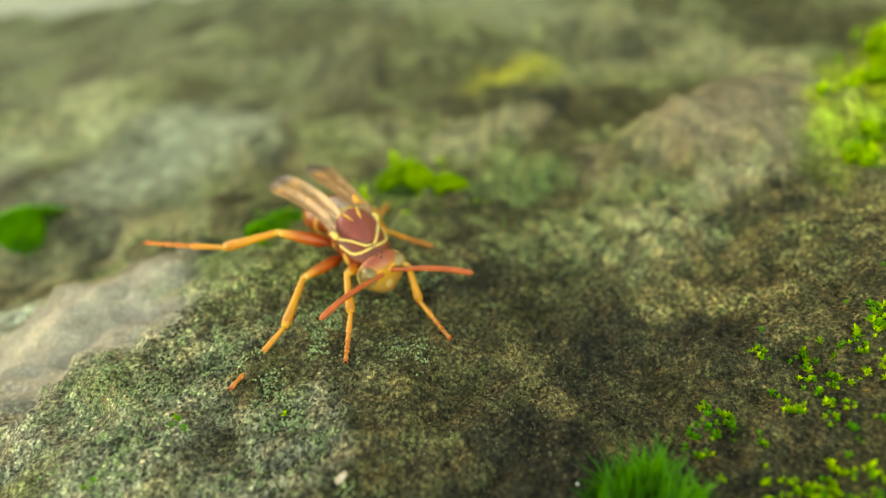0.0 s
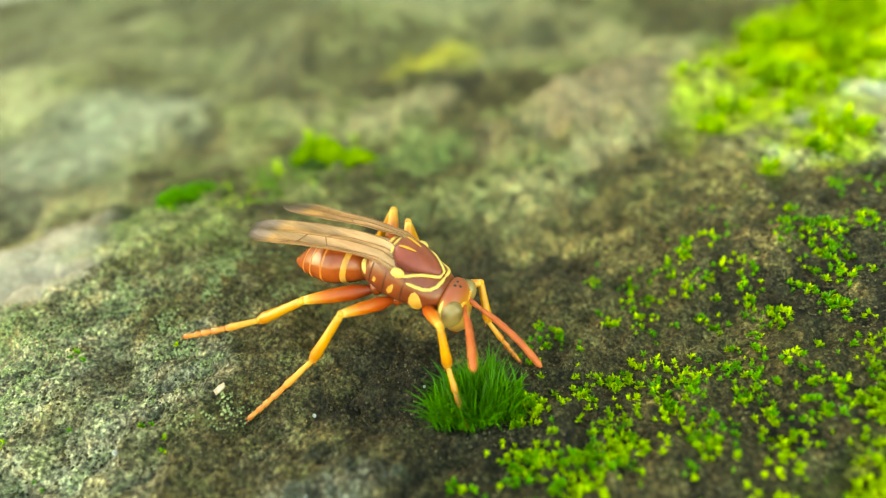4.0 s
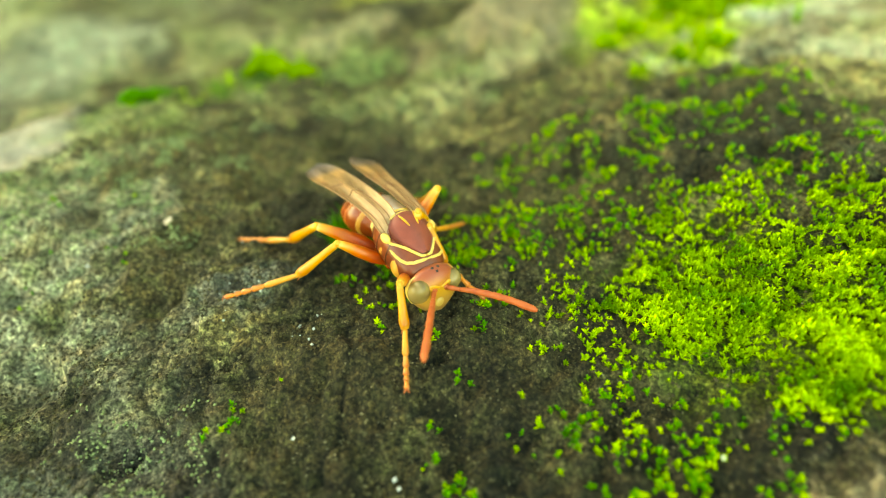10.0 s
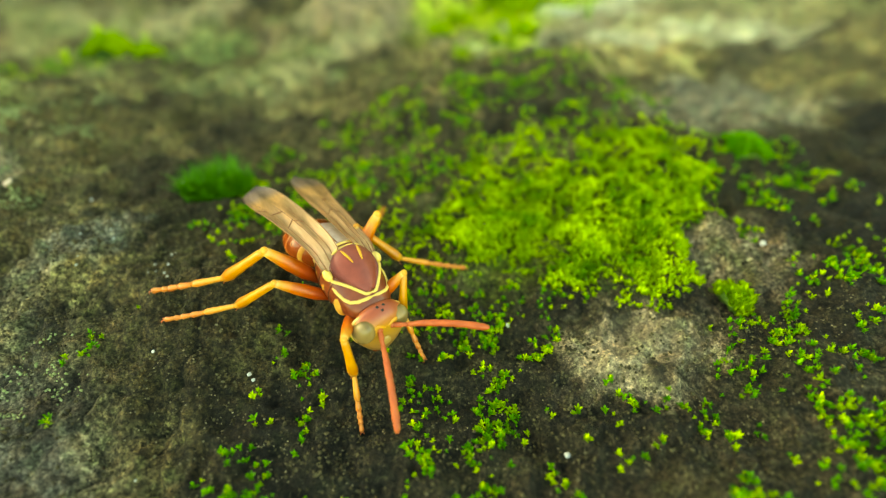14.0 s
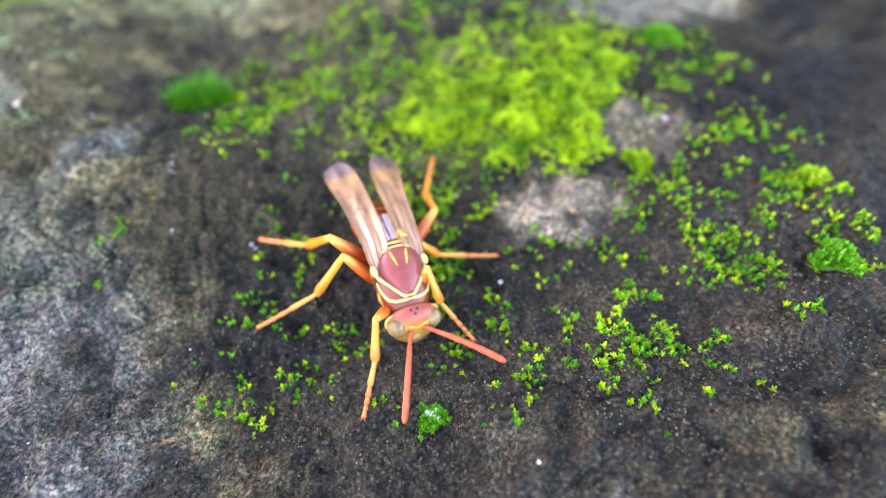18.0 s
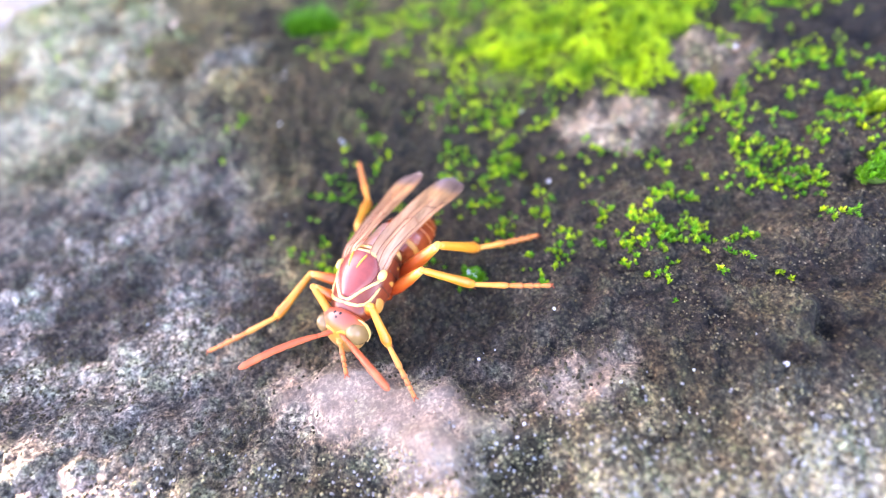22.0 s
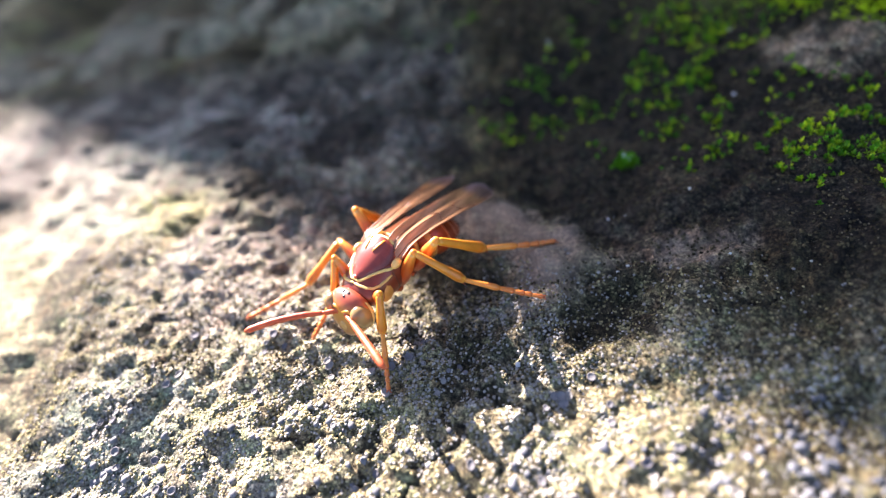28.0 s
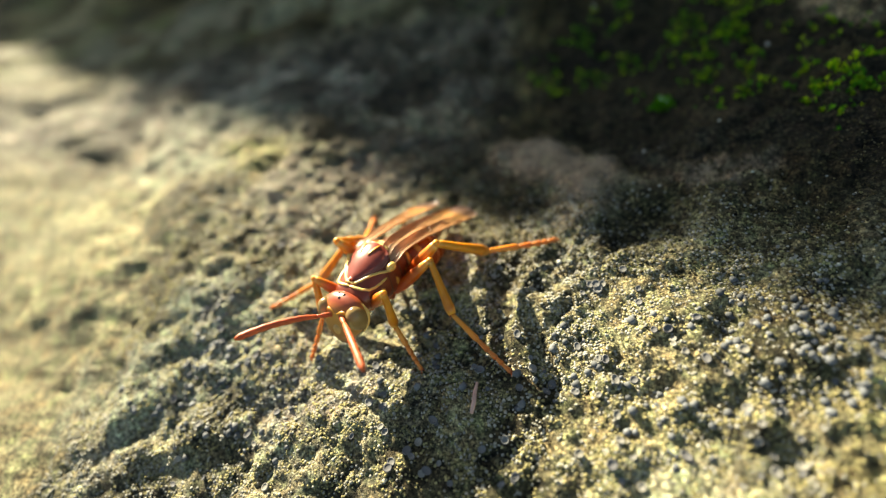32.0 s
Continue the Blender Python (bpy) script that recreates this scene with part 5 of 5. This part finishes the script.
def build_moss():
    clumps = lambda x, y: smooth(-0.15, 0.35, fbm(x, y, 2.2, 3, 91))
    spots = lambda x, y: smooth(0.25, 0.5, value_noise(x, y, 1.5, 93))
    dense = patchy(CARPET)
    x, y = sample(lambda u, v: dense(u, v) * (0.35 + 0.65 * clumps(u, v)), (-4, 46, -2, 34), 74000)
    hump = 1.5 * dense(x, y) * (0.4 + 0.6 * fbm(x, y, 3.2, 2, 95))
    v, f = rosettes(x, y, relief(x, y) + np.clip(hump, 0, 2) + 0.05, rng.uniform(0.2, 0.4, len(x)), 8)
    tagged(new("moss_carpet", quick_mesh("moss_carpet", v, f, MOSS)), "dense bright lime-green moss carpet covering the rock", "moss", kind="stuff")
    thin = patchy(SCATTER + SCATTER_MORE)
    x, y = sample(lambda u, v: thin(u, v) * (0.25 * spots(u, v) + 0.75 * clumps(u, v) ** 2) * (1 - 0.7 * dense(u, v)), (-40, 56, -24, 82), 62000)
    x, y = bunched(x, y, 4, 0.3)
    half = rng.uniform(0, 1, len(x)) < 0.5
    for pick, m, word in ((half, MOSS_DEEP, "deep green"), (~half, MOSS, "bright green")):
        s = rng.uniform(0.17, 0.4, pick.sum())
        v, f = rosettes(x[pick], y[pick], relief(x[pick], y[pick]) + 0.05, s, 9)
        tagged(new("moss_shoots", quick_mesh("moss_shoots", v, f, m)), word + " star-shaped moss shoots scattered on dark soil", "moss", kind="stuff")
    # out-of-the-way moss on the pale stone behind
    far_zones = patchy([(63, 84, 19, 11, 30, 0.9), (46, 57, 10, 3.5, 25, 0.5), (82, 96, 19, 11, 30, 0.9), (98, 84, 18, 11, 30, 0.5), (42, 68, 8, 5, 30, 0.5), (50, 60, 9, 4, 20, 0.3), (-17, 79, 8, 5, 0, 0.3)])
    x, y = sample(lambda u, v: far_zones(u, v) * clumps(u / 2, v / 2), (-30, 125, 50, 115), 15000)
    v, f = rosettes(x, y, relief(x, y), rng.uniform(0.8, 1.6, len(x)), 9)
    tagged(new("moss_bank", quick_mesh("moss_bank", v, f, MOSS)), "yellow-green moss bank on the pale stone behind", "moss", kind="stuff")


build_moss()


def build_tuft():
    """The dark tuft with thread-like leaves, in its hollow."""
    n = 1300
    hub = np.array([(-4.6, 33.2), (-2.6, 34.0), (-1.6, 32.2), (-3.6, 31.4), (-5.2, 31.8)])[rng.randint(0, 5, n)]
    r, a = 1.5 * np.sqrt(rng.uniform(0, 1, n)), rng.uniform(0, 6.28, n)
    x, y = hub[:, 0] + r * np.cos(a), hub[:, 1] + 0.85 * r * np.sin(a)
    z = relief(x, y)
    ln = rng.uniform(1.2, 4.3, n) * (1.1 - 0.25 * r)
    a = np.arctan2(y - 32.6, x + 3.4)
    lean = rng.uniform(0.05, 0.75, n) * (0.6 + 0.3 * r)
    wild = a + rng.normal(0, 1.1, n)
    dx, dy = np.cos(wild) * lean, np.sin(wild) * lean
    sx, sy = -np.sin(wild), np.cos(wild)
    rows_ = []
    for t, w in ((0, 0.05), (0.35, 0.065), (0.7, 0.042), (1.0, 0.006)):
        px, py, pz = x + dx * ln * t**1.8, y + dy * ln * t**1.8, z + ln * t * (1 - 0.35 * t * lean)
        rows_ += [np.stack([px - sx * w, py - sy * w, pz], -1), np.stack([px + sx * w, py + sy * w, pz], -1)]
    blades = np.stack(rows_, 1)
    root = tagged(new("moss_tuft"), "dark green thread-leaved moss tuft in a hollow", "moss")
    root.location = mm((-3.0, 33.0, float(relief(-3.0, 33.0))))
    sector = np.floor(((a + rng.uniform(-0.5, 0.5, n)) % 6.2832) / 6.2832 * 6).astype(int)
    for k in range(6):
        v = blades[sector == k]
        o = 8 * np.arange(len(v))[:, None]
        faces = [o + np.array([2 * q, 2 * q + 1, 2 * q + 3, 2 * q + 2]) for q in range(3)]
        ob = new("clump", quick_mesh("clump", v.reshape(-1, 3) - np.array(root.location) / MM, faces, GRASSY))
        ob.parent = root
    return root


build_tuft()


def build_cushion(cx, cy, r, m, label):
    """A low dome of moss with shoots all over."""
    z0 = float(relief(cx, cy))
    root = tagged(new("moss_cushion"), label, "moss", group="moss cushions")
    root.location = mm((cx, cy, z0))
    rings = []
    for k, (q, h) in enumerate(((1.0, -0.3), (0.95, 0.05), (0.75, 0.24), (0.45, 0.36), (0.15, 0.4))):
        rings.append([(0.8 * r * q * (1 + 0.3 * math.sin(3 * a + cx)) * math.cos(a), 0.8 * r * q * (1 + 0.3 * math.sin(3 * a + cx)) * math.sin(a), r * h) for a in (2 * math.pi * i / 14 for i in range(14))])
    mesh_object("dome", *loft(rings), plain("moss_core", (0.03, 0.08, 0.005), (0.08, 0.17, 0.01), 0.8, 900, 0.1), root)
    n = int(90 * r * r)
    q, a = np.sqrt(rng.uniform(0, 1, n)), rng.uniform(0, 6.28, n)
    q = q * (1 + 0.35 * np.sin(3 * a + cx))
    x, y = r * q * np.cos(a), r * q * np.sin(a)
    z = r * (0.42 - 0.4 * q * q) + rng.uniform(-0.1, 0.25, n)
    v, f = rosettes(x, y, z, rng.uniform(0.25, 0.5, n), 9)
    ob = new("moss_top", quick_mesh("moss_top", v, f, m))
    ob.parent = root
    ob["kind"] = "stuff"


CUSHIONS = [
    (33.3, 0.9, 1.5, MOSS, "small yellow-green moss ball on bare stone"), (39.5, 14, 2.1, MOSS, "round lime moss ball beside the carpet"), (48, 15, 2.3, MOSS_DEEP, "round green moss cushion beside bare stone"),
    (3.2, -11.8, 1.05, MOSS_DEEP, "small moss cushion holding a white crumb"), (-30, 71, 2.6, MOSS_DEEP, "green moss cushion on pale stone"), (-30.5, 66, 2.0, MOSS_DEEP, "green moss cushion on pale stone"),
    (-71, 87, 5.0, MOSS_DEEP, "large vivid green moss cushion in a crack"), (37, -17, 1.6, MOSS_DEEP, "green moss cushion on dark soil"), (-15, 80, 3.6, MOSS, "soft yellow-green moss cushion on pale stone"), (-10, 77, 2.4, MOSS, "soft yellow-green moss cushion on pale stone"), (44, -10, 1.8, MOSS, "yellow-green moss cushion on dark soil"),
]
for _c in CUSHIONS:
    build_cushion(*_c)

PHI = (1 + 5**0.5) / 2
ICO_V = np.array([(-1, PHI, 0), (1, PHI, 0), (-1, -PHI, 0), (1, -PHI, 0), (0, -1, PHI), (0, 1, PHI), (0, -1, -PHI), (0, 1, -PHI), (PHI, 0, -1), (PHI, 0, 1), (-PHI, 0, -1), (-PHI, 0, 1)]) / 1.902
ICO_F = np.array([(0, 11, 5), (0, 5, 1), (0, 1, 7), (0, 7, 10), (0, 10, 11), (1, 5, 9), (5, 11, 4), (11, 10, 2), (10, 7, 6), (7, 1, 8), (3, 9, 4), (3, 4, 2), (3, 2, 6), (3, 6, 8), (3, 8, 9), (4, 9, 5), (2, 4, 11), (6, 2, 10), (8, 6, 7), (9, 8, 1)])


def grains(name, x, y, r, material, label, category, sink=0.55, squash=0.8):
    n = len(x)
    z = relief(x, y) + r * (1 - sink) * squash
    wob = rng.uniform(0.6, 1.3, (n, 12, 1))
    turn = rng.uniform(0, 6.28, n)
    c, s = np.cos(turn)[:, None], np.sin(turn)[:, None]
    vx, vy = ICO_V[None, :, 0] * c - ICO_V[None, :, 1] * s, ICO_V[None, :, 0] * s + ICO_V[None, :, 1] * c
    v = np.stack([vx, vy, np.broadcast_to(ICO_V[None, :, 2], vx.shape) * squash], -1) * wob * r[:, None, None] + np.stack([x, y, z], -1)[:, None]
    f = (12 * np.arange(n)[:, None, None] + ICO_F[None]).reshape(-1, 3)
    return tagged(new(name, quick_mesh(name, v.reshape(-1, 3), [f], material)), label, category, kind="stuff")


def build_grains():
    green = plain("pale_green_lichen", (0.17, 0.22, 0.085), (0.32, 0.37, 0.18), 0.9, 1500, 0.03, 0.2, per_piece=True)
    ash = plain("grey_lichen", (0.22, 0.21, 0.18), (0.4, 0.39, 0.34), 0.9, 1500, 0.03, 0.2, per_piece=True)
    olive = plain("olive_lichen", (0.18, 0.155, 0.065), (0.38, 0.34, 0.17), 0.9, 1500, 0.03, 0.2, per_piece=True)
    white = plain("white_lichen", (0.34, 0.36, 0.31), (0.56, 0.58, 0.52), 0.85, 1500, 0.03, 0.3, per_piece=True)
    crumb = plain("soil_crumb", (0.006, 0.005, 0.004), (0.13, 0.11, 0.055), 0.95, 1200, 0.05, 0.15, per_piece=True)
    zone = patchy([(-22, 48, 7, 4, 20, 1), (-29, 41, 8, 4, 0, 0.9), (-35, 45, 8, 5, 0, 0.8), (-14, 53, 4, 2.5, 0, 0.6), (-1, 60, 5, 2.5, 0, 0.4), (-20, 36, 3, 2, 0, 0.6), (-22, 16, 5, 3, 0, 0.3)])
    lump = lambda x, y: smooth(-0.05, 0.35, fbm(x, y, 2.6, 4, 111, 0.65))
    x, y = sample(lambda u, v: zone(u, v) * lump(u, v), (-48, 12, 12, 66), 60000)
    x, y = bunched(x, y, 3, 0.14)
    grains("lichen_granules", x, y, rng.uniform(0.04, 0.13, len(x)), green, "pale green granular lichen on the rock", "lichen")
    end = lambda u, v: smooth(-20, -33, v + np.where(u > 0, 0.35, 0.15) * u) * (1 - 0.95 * blob(u, v, *KNOB, 0.3, 0.2, 55))
    x, y = sample(lambda u, v: end(u, v) * (0.3 + 0.7 * lump(u, v)), (-48, 30, -62, -14), 90000)
    w = rng.uniform(0, 1, len(x)) < 0.5 + 0.4 * fbm(x, y, 9, 2, 113)
    grains("lichen_crust", x[w], y[w], rng.uniform(0.05, 0.15, w.sum()), ash, "grey warty lichen crust on sunlit rock", "lichen", 0.8, 0.5)
    grains("lichen_crust", x[~w], y[~w], rng.uniform(0.05, 0.15, (~w).sum()), olive, "olive warty lichen crust on sunlit rock", "lichen", 0.8, 0.5)
    slate = plain("slate_lichen", (0.07, 0.078, 0.09), (0.18, 0.19, 0.2), 0.75, 1500, 0.04, 0.4, per_piece=True)
    knots = patchy([(8, -40, 6, 3, 0, 1), (13, -42, 6, 4, 0, 0.8), (3, -46, 4, 3, 0, 0.5), (-34, -46, 9, 5, 0, 0.7), (-20, -41, 6, 3, 0, 0.45), (-8, -44, 5, 3, 0, 0.3)])
    x, y = sample(lambda u, v: knots(u, v) * (0.25 + 0.75 * lump(u, v)), (-48, 26, -58, -28), 5200)
    grains("slate_lichen", x, y, rng.uniform(0.13, 0.36, len(x)), slate, "blue-grey lichen warts in clusters on sunlit rock", "lichen", 0.6, 0.75)
    spots = patchy([(3, -20, 2, 1.4, 0, 1), (6.5, -20, 1.6, 1.2, 0, 1), (9, -28, 5, 2.5, 20, 0.25), (-6, -34, 1.6, 1.1, 0, 1), (12, -34, 6, 3, 0, 0.3), (15, -26, 4, 2, 0, 0.2), (1, -27, 2.2, 1.5, 0, 0.8), (-14, 27, 3, 2, 0, 0.8), (-28, -2, 6, 5, 0, 0.12), (-12, 4, 5, 3, 0, 0.15), (20, -36, 5, 4, 0, 0.5), (-9, 22, 2, 1.6, 0, 0.3)], 0.4)
    x, y = sample(lambda u, v: 0.28 * spots(u, v) * smooth(-0.1, 0.3, fbm(u, v, 1.4, 2, 115)), (-36, 30, -44, 32), 22000)
    grains("white_lichen", x, y, rng.uniform(0.06, 0.16, len(x)), white, "clusters of white lichen granules on the rock", "lichen")
    x, y = sample(lambda u, v: (0.25 + 0.75 * smooth(-0.3, 0.4, fbm(u, v, 3.5, 2, 117))) * (1 - blob(u, v, *KNOB, 0.3, 0.2, 55)), (-36, 42, -36, 56), 50000)
    grains("soil_crumbs", x, y, rng.uniform(0.04, 0.15, len(x)), crumb, "dark crumbs of soil on the rock", "soil", 0.35)


build_grains()


def build_flecks():
    """Pale specks of grit on the dark soil."""
    pale = plain("pale_grit", (0.09, 0.075, 0.04), (0.26, 0.22, 0.13), 0.9, 1500, 0.02, 0.3, per_piece=True)
    x, y = sample(lambda u, v: 0.1 + 0.9 * smooth(0.0, 0.5, fbm(u, v, 2.6, 3, 131)), (-34, 40, -26, 60), 16000)
    grains("grit", x, y, rng.uniform(0.03, 0.085, len(x)), pale, "fine pale grit sprinkled over dark soil", "grit", 0.3)


build_flecks()


def build_cups():
    """Saucer-shaped lichen fruits with raised rims."""
    root = tagged(new("cup_lichen"), "grey crusty lichen with many saucer-shaped cups on sunlit rock", "lichen")
    m, nt, b = shader("grey_cup", 0.85)
    info = nt.nodes.new("ShaderNodeObjectInfo")
    n = noise_node(nt, 1200, 4, 0.6)
    col = ramp(nt, info.outputs["Random"], [(0.0, (0.09, 0.09, 0.1)), (0.5, (0.15, 0.15, 0.155)), (1.0, (0.24, 0.23, 0.2))])
    nt.links.new(mix(nt, "MULTIPLY", 0.7, col, ramp(nt, n.outputs[0], [(0.3, (0.6, 0.6, 0.6)), (0.7, (1.3, 1.3, 1.25))])), b.inputs["Base Color"])
    prof = ((0.7, -0.8), (0.95, -0.1), (1.0, 0.25), (0.88, 0.38), (0.74, 0.26), (0.6, 0.12), (0.05, 0.16))
    rings = [[(r * math.cos(2 * math.pi * i / 12), r * math.sin(2 * math.pi * i / 12), z) for i in range(12)] for r, z in prof]
    v, f = loft(rings)
    shapes = []
    for k in range(3):
        me = bpy.data.meshes.new("cup")
        me.from_pydata([(x * (1 + 0.1 * k), y * (1 - 0.08 * k), z) for x, y, z in v], [], f)
        me.shade_smooth()
        me.materials.append(m)
        shapes.append(me)
    x, y = sample(lambda u, w: smooth(-33, -40, w + 0.2 * u) * (0.15 + 0.85 * smooth(0.0, 0.5, fbm(u, w, 4, 2, 121))), (-38, 24, -60, -32), 700)
    for k, (px, py) in enumerate(list(zip(x, y))[:280]):
        ob = new("cup", shapes[k % 3])
        ob.parent = root
        s = rng.uniform(0.18, 0.36)
        e = 0.3
        nx, ny = (relief(px - e, py) - relief(px + e, py)) / (2 * e), (relief(px, py - e) - relief(px, py + e)) / (2 * e)
        tilt = Vector((0.6 * float(nx), 0.6 * float(ny), 1)).to_track_quat("Z", "Y").to_matrix().to_4x4()
        ob.matrix_basis = Matrix.Translation(mm((px, py, float(relief(px, py)) + 0.12))) @ tilt @ Matrix.Diagonal((s * MM, s * MM, s * MM * 0.9, 1))


build_cups()


def build_bits():
    """Loose white grains, a flake, a twig and a crumb on the moss."""
    quartz = plain("white_grit", (0.38, 0.38, 0.36), (0.66, 0.66, 0.63), 0.4, 1500, 0.03)
    for x, y, r in ((-6.6, 34.7, 0.15), (-14.4, 33.8, 0.2), (-27.7, 34.2, 0.28), (-8.2, 21.6, 0.18), (18.6, 17.4, 0.24), (15.5, 6.9, 0.24), (13.8, -4, 0.28), (-4.2, 10.6, 0.24), (-10, 14, 0.18), (39, 4, 0.4), (1, -19.5, 0.2), (-6, -34, 0.3), (19, -28, 0.25), (-4, 10, 0.2)):
        v = ICO_V * rng.uniform(0.7, 1.2, (12, 1)) * 0.8 * r
        ob = mesh_object("grain", v, ICO_F, quartz, flat=True)
        ob.matrix_basis = Matrix.Translation(mm((x, y, float(relief(x, y)) + 0.55 * r)))
        tagged(ob, "white angular quartz grain lying on the rock", "grain", group="white grains")
    chalk = plain("chalky_crumb", (0.55, 0.56, 0.55), (0.8, 0.8, 0.8), 0.9, 900, 0.1)
    v, f = joined([(ICO_V * rng.uniform(0.7, 1.2, (12, 1)) * r + np.array(c), ICO_F) for c, r in (((0, 0, 0), 0.36), ((0.34, 0.2, -0.06), 0.26), ((-0.28, 0.28, 0.03), 0.27), ((0.14, -0.34, 0), 0.22))])
    ob = mesh_object("crumb", v, f, chalk)
    ob.matrix_basis = Matrix.Translation(mm((3.2, -11.8, float(relief(3.2, -11.8)) + 0.75)))
    tagged(ob, "white chalky crumb caught on a moss cushion", "crumb")
    bark = plain("pale_flake", (0.34, 0.2, 0.14), (0.66, 0.54, 0.45), 0.8, 900, 0.08)
    v = [(-0.9, -0.3, 0), (-0.3, -0.5, 0.25), (0.6, -0.35, 0.1), (0.95, 0.15, 0.3), (0.2, 0.5, 0.15), (-0.7, 0.35, 0.3)]
    low = [(a, b_, c - 0.18) for a, b_, c in v]
    f = [(0, 1, 2, 3, 4, 5), (11, 10, 9, 8, 7, 6)] + [((i + 1) % 6, i, i + 6, (i + 1) % 6 + 6) for i in range(6)]
    ob = mesh_object("flake", v + low, f, bark, flat=True)
    ob.matrix_basis = Matrix.Translation(mm((-20.4, 36.2, float(relief(-20.4, 36.2)) + 0.45))) @ pose(0, 0, 0, 25, -15, 30) @ Matrix.Diagonal((0.5, 0.42, 0.7, 1))
    tagged(ob, "pale brown dry flake lying on the rock", "flake")
    twig = plain("pink_twig", (0.38, 0.2, 0.17), (0.62, 0.4, 0.34), 0.7, 900, 0.06)
    x, y = -11.2, -46.2
    ob = mesh_object("twig", *tube([(0, -1.1, 0.05), (0.1, -0.4, 0.2), (0.05, 0.4, 0.2), (0.15, 1.1, 0.3)], [0.13, 0.17, 0.16, 0.1], 8), twig)
    ob.matrix_basis = Matrix.Translation(mm((x, y, float(relief(x, y)) + 0.15)))
    tagged(ob, "short pinkish dry twig lying on lichen", "twig")


build_bits()

motions()
